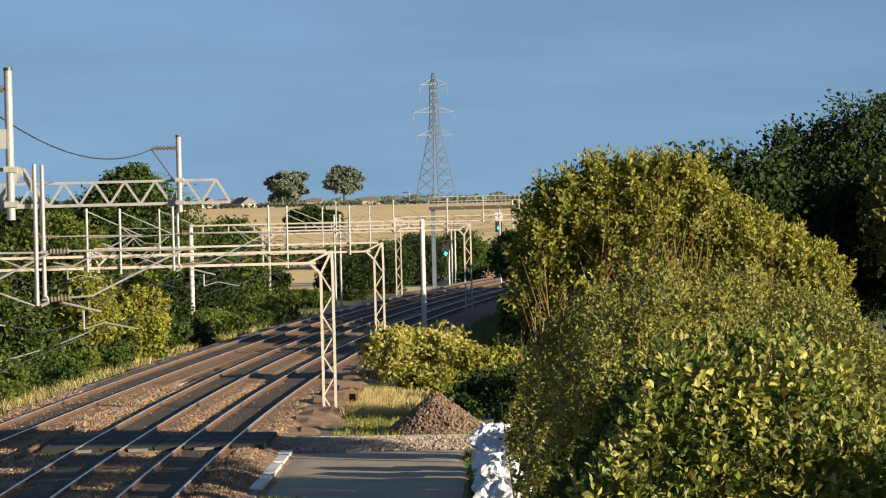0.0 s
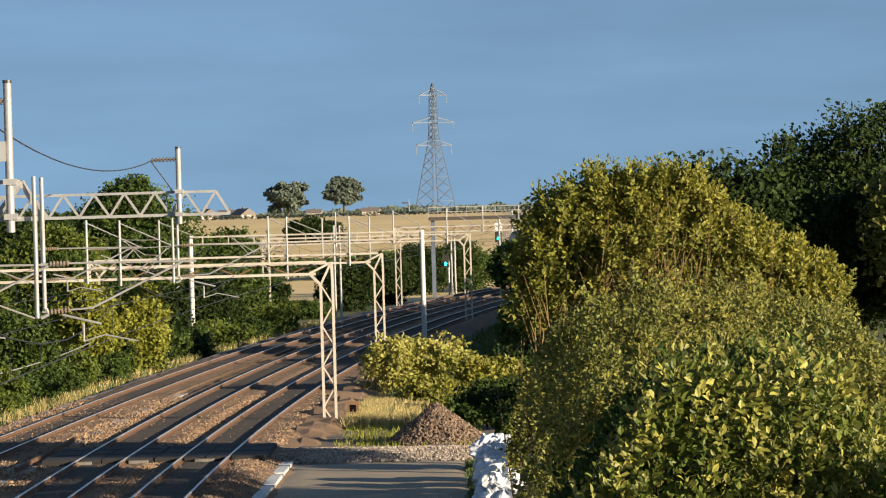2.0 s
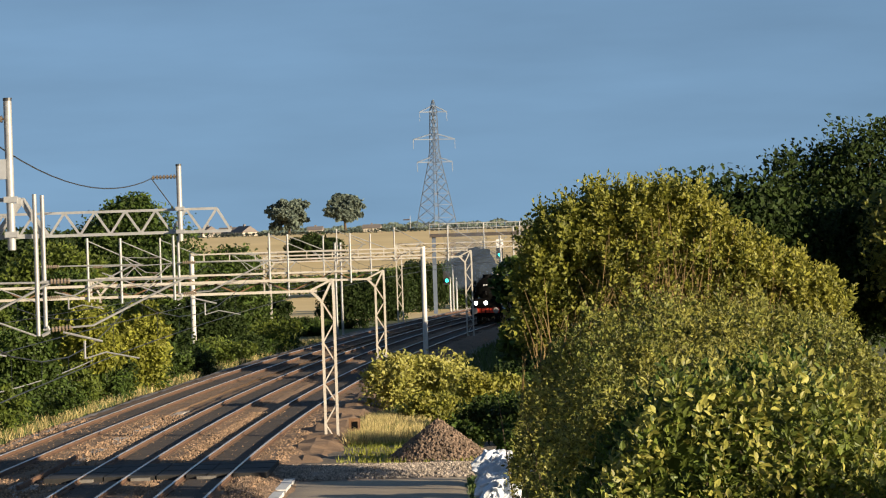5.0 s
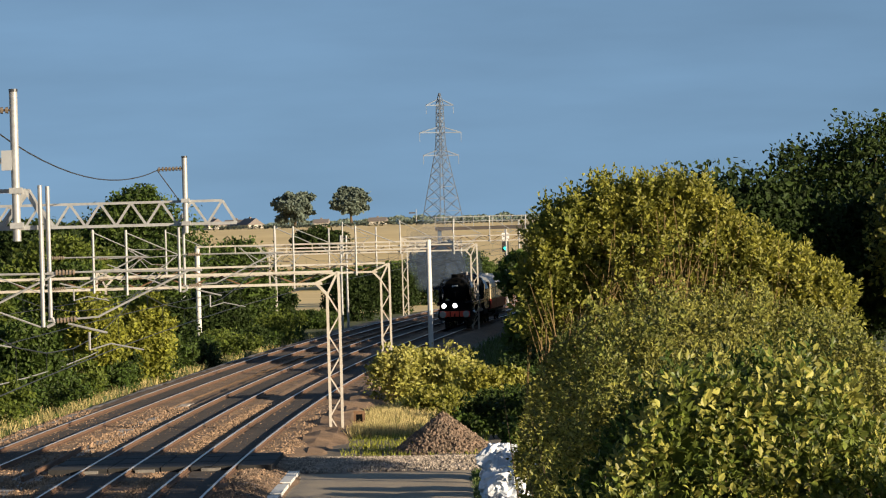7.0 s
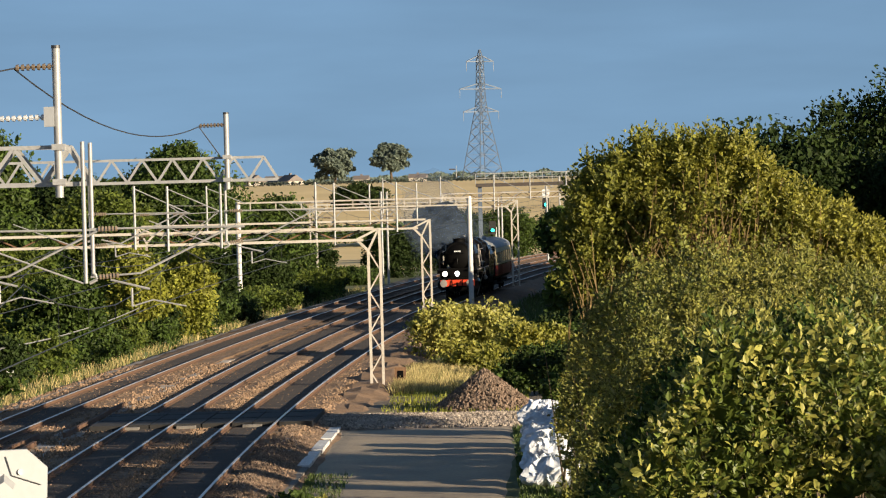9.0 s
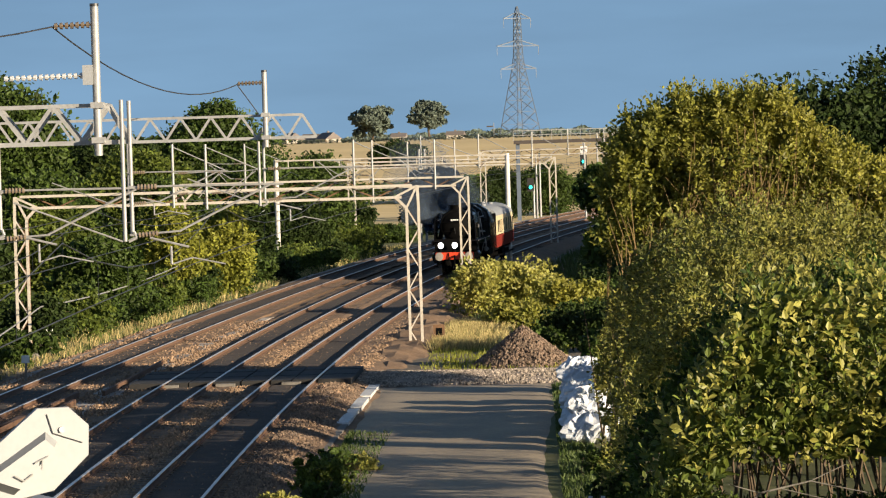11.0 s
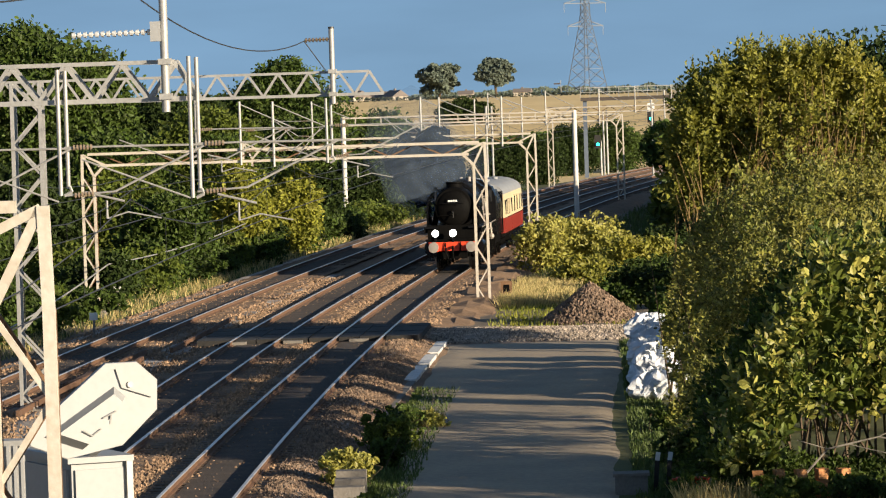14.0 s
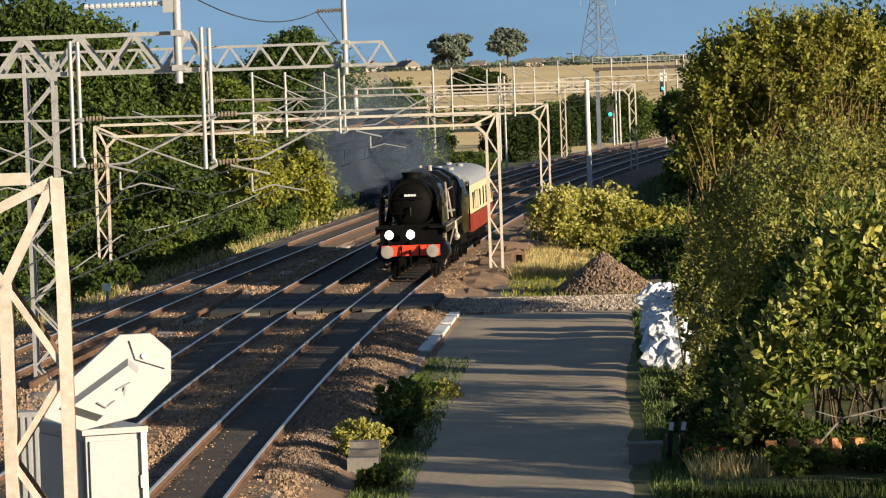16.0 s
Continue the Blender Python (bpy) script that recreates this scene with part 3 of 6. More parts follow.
sheet("access_road", lambda y: -5.25 + 0.25 * noise.noise(Vector((0, y * 0.3, 1))) + (0.7 if y < 80 else 0) * min(1, (80 - y) / 10), lambda y: 0.75 + 0.25 * noise.noise(Vector((4, y * 0.3, 1))) - 0.4 * max(0, min(1, (100 - y) / 15)),
      30, 108.2, lambda x, y, u, v: -0.45 + 0.015 * noise.noise(Vector((x, y * 0.5, 0))) - (0.08 if u in (0, 1) else 0), TARMAC, "worn grey tarmac access road beside the tracks", 14, 90, "road")
sheet("gravel_apron", lambda y: centre(y * K) + 1.75, lambda y: 1.6 - 0.2 * max(0, y - 111), 107.8, 114.6,
      lambda x, y, u, v: -0.5 + 0.28 * math.sin(math.pi * v) ** 0.6 * (1 - 0.55 * u) + 0.09 * noise.noise(Vector((x * 1.4, y * 0.6, 2))) - 0.05 * (u in (0, 1)), BALLAST_NEW, "pale spread gravel across the end of the road", 24, 26)
sheet("trodden_earth", lambda y: centre(y * K) + 1.9, lambda y: 2.6, 113.9, 128,
      lambda x, y, u, v: -0.42 + 0.1 * noise.noise(Vector((x * 0.9, y * 0.5, 4))) - 0.12 * (u in (0, 1) or v in (0, 1)), EARTH, "dark trodden earth behind the gravel", 16, 26)
sheet("pale_ballast", lambda y: centre(y * K) + offset_c(y * K) + 1.7, lambda y: centre(y * K) - 5.2, 60, 150,
      lambda x, y, u, v: -0.2 + 0.1 * noise.noise(Vector((x * 1.1, y * 0.45, 5))) - 0.14 * (u in (0, 1)), BALLAST_PALE, "patches of pale ballast between the tracks", 8, 90)


def loose_stones(name, n, place, size, m_, label, seed):
    """Loose stones as one mesh of small uneven tetrahedral lumps."""
    rng = np.random.default_rng(seed)
    base = np.array([(1, 0, -0.4), (-0.5, 0.87, -0.4), (-0.5, -0.87, -0.4), (0, 0, 0.9), (0.6, 0.5, 0.4)])
    tri = np.array([(0, 1, 4), (0, 4, 3), (1, 3, 4), (1, 2, 3), (2, 0, 3), (0, 2, 1)])
    c = np.array([place(rng) for _ in range(n)])
    v = base[None] * (size * rng.uniform(0.5, 1.3, (n, 1, 3))) + rng.normal(size=(n, 5, 3)) * size * 0.15
    a = rng.random(n) * 6.28
    ca, sa = np.cos(a)[:, None], np.sin(a)[:, None]
    v = np.stack([v[:, :, 0] * ca - v[:, :, 1] * sa, v[:, :, 0] * sa + v[:, :, 1] * ca, v[:, :, 2]], 2) + c[:, None, :]
    f = (np.arange(n)[:, None, None] * 5 + tri[None]).reshape(-1, 3)
    return tagged(raw(name, v.reshape(-1, 3), f, m_), label, "stones", kind="stuff")


def near_ballast(rng):
    y = 74 + 118 * rng.random() ** 1.4
    lo = offset_c(y) - 2.6
    off = lo + (2.7 - lo) * rng.random()
    for c in (0.0, -3.3):
        if abs(off - c) < 0.85 and rng.random() < 0.75:
            off = c - 1.65 + 0.7 * (rng.random() - 0.5) if rng.random() < 0.5 else c + 1.5 + 0.6 * rng.random()
    for c in (0.0, -3.3, offset_c(y)):
        if abs(abs(off - c) - 0.75) < 0.1:
            off += 0.2
    p = on_line(y, off)
    return (p.x, p.y, -0.19 - (0.35 * max(0, off - 1.7)) - 0.1 * max(0, lo + 1.0 - off))


# Dark strips between the rails: part oil, part painted rail shadow.
for key in "abc":
    off = TRACKS[key]
    strip("grimy_ballast", 60, 430, lambda y: [(off(y) + u, z) for u, z in ((-0.66, -0.2), (-0.6, -0.15), (0, -0.145), (0.6, -0.15), (0.66, -0.2))], BALLAST_DARK, "ballast between the rails, darkened by oil and painted rail shade", 2.0, 0.012)
loose_stones("loose_ballast", 42000, near_ballast, 0.065, STONE, "loose brown ballast stones between the rails", 5)

strip("pale_shoulder", 84, 430, lambda y: [(offset_c(y) - 3.5, -0.74), (offset_c(y) - 2.9, -0.42), (offset_c(y) - 2.3, -0.24), (offset_c(y) - 1.9, -0.19)], BALLAST_PALE, "pale clean ballast along the far shoulder", 1.5, 0.07)

strip("heaped_shoulder", 152, 236, lambda y: [(u, -0.62 + (z + 0.62) * min(1.0, (y - 150) / 14)) for u, z in ((1.55, -0.3), (1.9, -0.12), (2.4, -0.08), (2.9, -0.16), (3.4, -0.34), (3.9, -0.62))], BALLAST, "heaped brown ballast along the near shoulder", 0.6, 0.3)
strip("grey_shoulder", 70, 144, lambda y: [(1.15, -0.19), (1.5, -0.145), (1.9, -0.25), (2.2, -0.38), (2.4, -0.5)], BALLAST_NEW, "pale grey-brown ballast between the line and the road", 0.9, 0.1)

for key in "abc":
    make_track(key)


def apron_place(rng):
    y = 108.1 + 6.2 * rng.random()
    x0 = centre(y * K) + 1.9
    u = rng.random() ** 1.3
    return (x0 + (1.2 - x0) * u, y * K, -0.46 + 0.24 * math.sin(math.pi * (y - 107.8) / 6.8) ** 0.6 * (1 - 0.55 * u))


def shoulder_place(rng):
    y = 84 + 60 * rng.random() ** 1.2
    u = rng.random()
    p = on_line(y, 1.1 + 1.25 * u)
    return (p.x, p.y, -0.14 - 0.33 * max(0.0, u - 0.3) + 0.05 * noise.noise(Vector((p.x * 0.9, p.y * 0.5, 3))))


loose_stones("shoulder_gravel", 12000, shoulder_place, 0.06, HEAP_STONE, "loose grey-brown stones on the near shoulder", 12)
loose_stones("spread_gravel", 7000, apron_place, 0.055, STONE_PALE, "loose pale stones spread over the apron", 6)


def crossing_deck():
    t = thing("crossing_deck", centre(109.6 * K), 109.6, 0, "black rubber crossing panels laid between the rails", "level crossing", rz=heading(109.6 * K)[1])
    for x0, x1 in ((-0.66, -0.02), (0.02, 0.66), (-2.5, -1.66), (-1.6, -0.84), (-3.96, -3.32), (-3.28, -2.64), (-5.2, -4.14), (0.84, 1.9)):
        for k in range(5):
            part("panel", M().box(x0, x1, -3.6 + k * 1.5, -2.12 + k * 1.5, -0.2, -0.012 - 0.01 * (k % 2)), RUBBER, t)
    for x in (-2.1, 0.0, -3.9):
        part("end_block", M().box(x - 0.3, x + 0.3, -3.98, -3.62, -0.3, -0.06), CONCRETE, t, "grey concrete end block")


crossing_deck()
tr = tagged(new("spare_rail"), "rusty spare rails lying between the tracks", "rail", "", "structure")
for k, (y0, y1, off) in enumerate(((86, 104, -6.4), (86, 101, -6.05), (84, 96, -6.75), (104, 118, -5.6))):
    a, b = on_line(y0 * K, off - 0.5 * (k == 0)), on_line(y1 * K, off)
    part("rail", M().bar(a + Vector((0, 0, -0.06)), b + Vector((0, 0, -0.06)), 0.1, 0.15), RAIL, tr)

# ---- overhead line structures ----
P1 = lattice_portal("lattice_portal", 126.7, -4.4, -19.25, -0.45, -0.2, 5.78, "cream weathered lattice steel portal over the tracks", deep=0.35)
P2 = lattice_portal("lattice_portal", 172, -3.3, -17.9, -0.55, -0.9, 5.5, "cream weathered lattice steel portal over the tracks", deep=0.35)
lattice_portal("lattice_portal", 27, -4.72, -24, -0.5, -0.3, 6.78, "pale lattice steel portal column beside the enclosure", w=0.47, deep=0.3)
P5 = lattice_portal("lattice_portal", 238, 1.75, -12.6, -0.7, -0.9, 5.9, "cream lattice steel portal further along the curve")
P6 = lattice_portal("lattice_portal", 288, 8.0, -3.9, -0.7, -0.8, 6.2, "cream lattice steel portal further along the curve")
for t, xs in ((P1, ((-9.0, 7.6, 5.2), (-7.75, 7.56, 5.1))), (P2, ((-5.6, 7.56, 5.0), (-4.65, 7.5, 4.3), (-1.45, 7.45, 4.9), (-11.2, 7.5, 5.0))), (P5, ((-5.2, 7.7, 5.3), (-9.3, 7.7, 5.2), (-1.4, 7.7, 5.2))), (P6, ((-4.5, 7.9, 5.6), (-1.4, 7.9, 5.6)))):
    for x, zt, zb in xs:
        registration(t, x, zt, zb, 6.5, 2.1, 1 if t is not P2 else -1)
        w = M().tube((x, -0.12, zt - 0.1), (x + 2.0, -0.12, 6.55), 0.025, n=5)
        part("stay", w, STEEL, t)


def steel_portal(y, xr, xl, zr, zl, zt, r=0.16):
    """Plain round masts carrying a flat twin-rail boom."""
    t = thing("steel_portal", xr, y, 0, "grey galvanised steel portal on round masts", "railway gantry", "overhead line portals", heading(y * K)[1])
    L = xr - xl
    for x, zb in ((0, zr), (-L, zl)):
        part("mast", M().tube((x, 0, zb - 0.3), (x, 0, zt + 0.02), r, r * 0.92, 12), MAST_PALE, t, smooth=True)
        part("footing", M().box(x - 0.4, x + 0.4, -0.4, 0.4, zb - 0.6, zb), CONCRETE, t)
    b = M().bar((-L, -0.2, zt - 0.05), (0, -0.2, zt - 0.05), 0.09).bar((-L, -0.2, zt - 0.5), (0, -0.2, zt - 0.5), 0.09)
    b.bar((-L, 0.2, zt - 0.05), (0, 0.2, zt - 0.05), 0.09).bar((-L, 0.2, zt - 0.5), (0, 0.2, zt - 0.5), 0.09)
    for i in range(9):
        x = -L * (i + 0.5) / 9
        b.bar((x, -0.2, zt - 0.05), (x, -0.2, zt - 0.5), 0.06)
    part("boom", b, STEEL_CREAM, t)
    for x in (-3.2, -6.1, -9.4):
        registration(t, x, zt + 0.9, zt - 1.6, zt - 0.6, 1.9, -1 if x > -5 else 1)
    return t


steel_portal(206, -1.25, -15.5, -0.5, -0.9, 6.42)


def truss_details(t, y, tubes, mast, arm_left):
    """Drop tubes in pairs, a tall mast clamped to the boom and its insulators."""
    for x, zt, zb in tubes:
        part("drop_tube", M().tube((x - 0.06, -0.14, zb), (x - 0.06, -0.14, zt), 0.036, n=10), STEEL, t, smooth=True)
        part("drop_tube", M().tube((x + 0.06, -0.05, zb + 0.12), (x + 0.06, -0.05, zt - 0.02), 0.036, n=10), STEEL, t, smooth=True)
        part("cantilever", M().tube((x + 0.85, -0.14, 6.9), (x + 2.6, -0.14, 6.88), 0.02, n=6).tube((x + 0.85, -0.14, 6.15), (x + 2.4, -0.14, 6.89), 0.02, n=6), STEEL, t)
        part("stay", M().tube((x - 0.1, -0.14, 6.0), (x - 1.9, -0.14, 6.7), 0.016, n=6), STEEL, t)
        for za, zb_ in ((6.9, 6.9), (6.1, 6.15)):
            i = M()
            insulator(i, (x + 0.16, -0.14, za), (x + 0.5, -0.14, za + (zb_ - za) * 0.5), 0.05, 6)
            part("insulator", i, INSUL, t)
            part("arm_tube", M().tube((x + 0.02, -0.14, za), (x + 0.88, -0.14, zb_), 0.018, n=6), STEEL, t)
        lo = M().tube((x, -0.14, zb), (x + 0.13, -0.14, zb + 0.06), 0.03, n=6).tube((x + 0.13, -0.14, zb + 0.06), (x + 0.09, -0.14, zb + 0.16), 0.026, n=6)
        part("end_clamp", lo, STEEL, t)
        st = M().tube((x + 0.35, -0.14, zb + 0.05), (x + 1.0, -0.14, zb - 0.12), 0.02, n=6).tube((x + 0.7, -0.14, zb - 0.1), (x + 0.7, -0.14, zb - 0.4), 0.02, n=6).tube((x + 0.7, -0.14, zb - 0.4), (x + 1.05, -0.14, zb - 0.3), 0.013, n=6).tube((x + 1.05, -0.14, zb - 0.3), (x + 1.6, -0.14, zb - 0.42), 0.013, n=6)
        part("steady_arm", st, STEEL, t)
    x, z0, z1, r = mast
    part("mast", M().tube((x, -0.2, z0), (x, -0.2, z1), r, n=12), STEEL, t, smooth=True)
    part("cap", M().tube((x, -0.2, z1), (x, -0.2, z1 + 0.05), r * 1.08, n=12), WIRE, t)
    for z in (7.7, 8.28):
        part("clamp", M().box(x - r * 1.5, x + r * 1.5, -0.2 - r * 1.4, 0.06, z - 0.05, z + 0.05), STEEL, t)
    i = M()
    insulator(i, (x - r, -0.2, arm_left), (x - r - 0.62, -0.2, arm_left - 0.01), 0.06, 7)
    part("insulator", i, INSUL, t)
    if z1 > 9.5:
        j = M()
        insulator(j, (x - 0.2, -0.2, 8.78), (x - 1.55, -0.2, 8.76), 0.055, 14)
        part("pale_insulator", j, INSUL_W, t, "pale ribbed insulator")
        part("bracket", M().box(x - 0.22, x - 0.05, -0.3, -0.1, 8.62, 8.95), WHITE, t)


G2 = truss_boom("truss_gantry", 86, -5.4, -22, 7.68, 0.58, "galvanised truss gantry reaching over the tracks", tower=-14.6, bay=0.78, planes=(0,))
truss_details(G2, 86, ((-1.42, 7.6, 5.95), (-4.9, 7.7, 6.2)), (-1.28, 7.45, 9.37, 0.07), 9.1)
G1 = truss_boom("truss_gantry", 56, -6.65, -24, 7.66, 0.62, "large galvanised truss gantry with tall mast", tower=-13.2, bay=0.92)
truss_details(G1, 56, ((-0.05, 8.36, 6.0), (-2.25, 8.2, 6.1), (-4.5, 8.2, 6.1)), (-0.5, 7.44, 9.92, 0.07), 9.62)
wires()


def slack_wire(name, pts, r, label):
    t = thing(name, *pts[0], label, "cable")
    m = M()
    pts = [(x, y * K, z) for x, y, z in pts]
    o = Vector(pts[0])
    m.pipe([Vector(p) - o for p in pts], r)
    part("strand", m, STEEL if label.startswith("pale") else WIRE, t)


def sag(a, b, d, n=14):
    a, b = Vector(a), Vector(b)
    return [tuple(a.lerp(b, i / n) - Vector((0, 0, d * 4 * (i / n) * (1 - i / n)))) for i in range(n + 1)]


slack_wire("feeder_cable", sag((-7.85, 55.8, 9.6), (-7.35, 85.8, 9.08), 0.62), 0.014, "dark slack feeder cable between two masts")
slack_wire("feeder_cable", sag((-7.85, 55.8, 9.6), (-10.5, 22, 9.0), 0.5), 0.014, "dark slack feeder cable between two masts")
slack_wire("bracing_wire", [(-7.37, 85.8, 9.06), (-6.85, 85.9, 8.3)], 0.014, "thin bracing wire at the mast head")
slack_wire("feeder_cable", sag((-18.6, 127, 1.6), (-16.2, 206, 3.4), 0.9), 0.028, "pale slack cable along the far side of the line")
slack_wire("feeder_cable", sag((-18.6, 127, 1.6), (-19.5, 60, 0.8), 0.9), 0.028, "pale slack cable along the far side of the line")


# ---- signals and the far gantry ----
def signal_head(parent, x, y, z, lit=True):
    part("backboard", M().box(x - 0.33, x + 0.33, y, y + 0.16, z - 0.55, z + 0.75), RUBBER, parent)
    part("hood", M().lathe("y", [(-0.35, 0.17), (0, 0.17)], (x, y, z - 0.15), 12), RUBBER, parent)
    part("green_lens", M().lathe("y", [(-0.37, 0.0), (-0.37, 0.16), (-0.355, 0.16)], (x, y, z - 0.15), 14), GREENLIGHT, parent, "lit green signal lens")


def far_gantry():
    t = thing("signal_gantry", -0.9, 330, -0.7, "dark signal gantry with walkway and lit signal", "signal gantry")
    part("column", M().box(-0.2, 0.2, -0.2, 0.2, -0.4, 7.3), STEEL_FAR, t)
    part("deck", M().box(-0.4, 9.0, -0.5, 0.5, 7.3, 7.65), GANTRY_DARK, t)
    rail = M().bar((-0.4, -0.5, 8.6), (9, -0.5, 8.6), 0.07).bar((-0.4, -0.5, 8.15), (9, -0.5, 8.15), 0.06)
    for i in range(11):
        rail.bar((-0.4 + i * 0.94, -0.5, 7.6), (-0.4 + i * 0.94, -0.5, 8.6), 0.05)
    part("handrail", rail, STEEL, t)
    part("column", M().box(8.6, 9.1, -0.25, 0.25, -0.4, 7.3), STEEL, t)
    part("hanger", M().bar((6.4, -0.4, 7.3), (6.4, -0.4, 5.0), 0.12), STEEL, t)
    signal_head(t, 6.4, -0.7, 5.55)
    part("route_box", M().box(6.1, 6.8, -0.75, -0.55, 6.1, 6.9), PLATE, t, "white route indicator box")


far_gantry()
sp = thing("signal_post", 0.55, 326, -0.7, "colour light signal post showing green", "railway signal")
part("post", M().tube((0, 0, -0.4), (0, 0, 3.4), 0.09), STEEL, sp)
signal_head(sp, -0.3, -0.3, 3.25)
part("ladder", M().bar((0.3, 0, 0), (0.3, 0, 3.2), 0.05).bar((0.6, 0, 0), (0.6, 0, 3.2), 0.05), STEEL, sp)
for x, y, z0, z1 in ((0.85, 332, -0.7, 5.6), (1.2, 333, -0.7, 5.6), (-8.5, 264, -0.9, 6.6), (-8.0, 262, -0.9, 6.6), (-12.4, 240, -0.9, 6.9), (5.1, 300, -0.7, 6.6), (7.3, 350, -0.7, 7.4)):
    round_mast("line_mast", x, y, z0, z1, 0.1, "slim grey steel overhead line mast")


# ---- pylon ----
def pylon():
    t = thing("pylon", -2.0, 1180, 6.4, "tall lattice steel electricity pylon in the field", "pylon", rz=38)
    body = M()
    lv = [(0, 7.3), (9, 5.5), (17, 3.8), (23.5, 2.4), (28, 1.7), (32.5, 1.5), (37, 1.35), (42, 1.2), (45.8, 0.25)]
    lv = [(z, w * 0.72) for z, w in lv]
    fine = []
    for (za, wa), (zb, wb) in zip(lv[:-1], lv[1:]):
        fine += [(za, wa), ((za + zb) / 2, (wa + wb) / 2)]
    fine.append(lv[-1])
    for (za, wa), (zb, wb) in zip(fine[:-1], fine[1:]):
        for sx, sy in ((-1, -1), (1, -1), (1, 1), (-1, 1)):
            body.bar((sx * wa, sy * wa, za), (sx * wb, sy * wb, zb), 0.26)
        for s in (-1, 1):
            body.bar((-wa, s * wa, za), (wb, s * wb, zb), 0.14).bar((wa, s * wa, za), (-wb, s * wb, zb), 0.14)
            body.bar((-wb, s * wb, zb), (wb, s * wb, zb), 0.14)
            body.bar((s * wa, -wa, za), (s * wb, wb, zb), 0.14).bar((s * wa, wa, za), (s * wb, -wb, zb), 0.14)
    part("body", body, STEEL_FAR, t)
    for z, w in ((41.6, 6.0), (32.0, 9.2), (24.0, 7.8)):
        for s in (-1, 1):
            arm = M().bar((s * 1.2, 0, z + 1.9), (s * w, 0, z), 0.34).bar((s * 1.2, -0.8, z), (s * w, 0, z), 0.34).bar((s * 1.2, 0.8, z), (s * w, 0, z), 0.3)
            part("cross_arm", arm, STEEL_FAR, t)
            part("insulator", M().tube((s * w, 0, z - 3.2), (s * w, 0, z), 0.07, n=5), STEEL, t)


pylon()

fp = thing("field_pole", -8.6, 900, 6.9, "thin pole with a dark cross arm on the skyline", "pole")
part("post", M().tube((0, 0, -0.3), (0, 0, 3.9), 0.1, 0.08, 6), STEEL, fp)
part("cross_arm", M().box(-1.9, -0.2, -0.1, 0.1, 2.75, 3.1), GANTRY_DARK, fp)


def house(x, y, w, d, h, rz, label):
    t = thing("house", x, y, 6.9, label, "house", "houses on the skyline", rz)
    part("wall", M().box(-w / 2, w / 2, -d / 2, d / 2, 0, h), HOUSE_WALL, t)
    r = w * 0.38
    part("roof", M().add([(-w / 2 - 0.3, -d / 2 - 0.3, h), (w / 2 + 0.3, -d / 2 - 0.3, h), (w / 2 + 0.3, d / 2 + 0.3, h), (-w / 2 - 0.3, d / 2 + 0.3, h), (0, -d / 2 - 0.3, h + r), (0, d / 2 + 0.3, h + r)],
                         [(0, 1, 4), (2, 3, 5), (0, 4, 5, 3), (1, 2, 5, 4), (0, 3, 2, 1)]), HOUSE_ROOF, t)
    part("chimney", M().box(-0.25, 0.25, -0.3, 0.3, h + r - 0.6, h + r + 0.4), HOUSE_ROOF, t)
    for i in (-1, 1):
        part("window", M().box(i * w / 4 - 0.3, i * w / 4 + 0.3, -d / 2 - 0.05, -d / 2 + 0.02, h * 0.25, h * 0.85), GLASS, t)


house(-53.0, 900, 4.6, 6, 0.9, 30, "pale rendered house with brown pitched roof")
house(-57.0, 905, 4.4, 6, 0.7, 70, "pale rendered house with brown pitched roof")
house(-62, 890, 5, 6, 0.9, 20, "pale rendered house with brown pitched roof")
house(-21, 1000, 3, 5, 1.0, 80, "low white farm building on the skyline")
house(-37, 980, 3, 4, 0.9, 80, "low white farm building on the skyline")

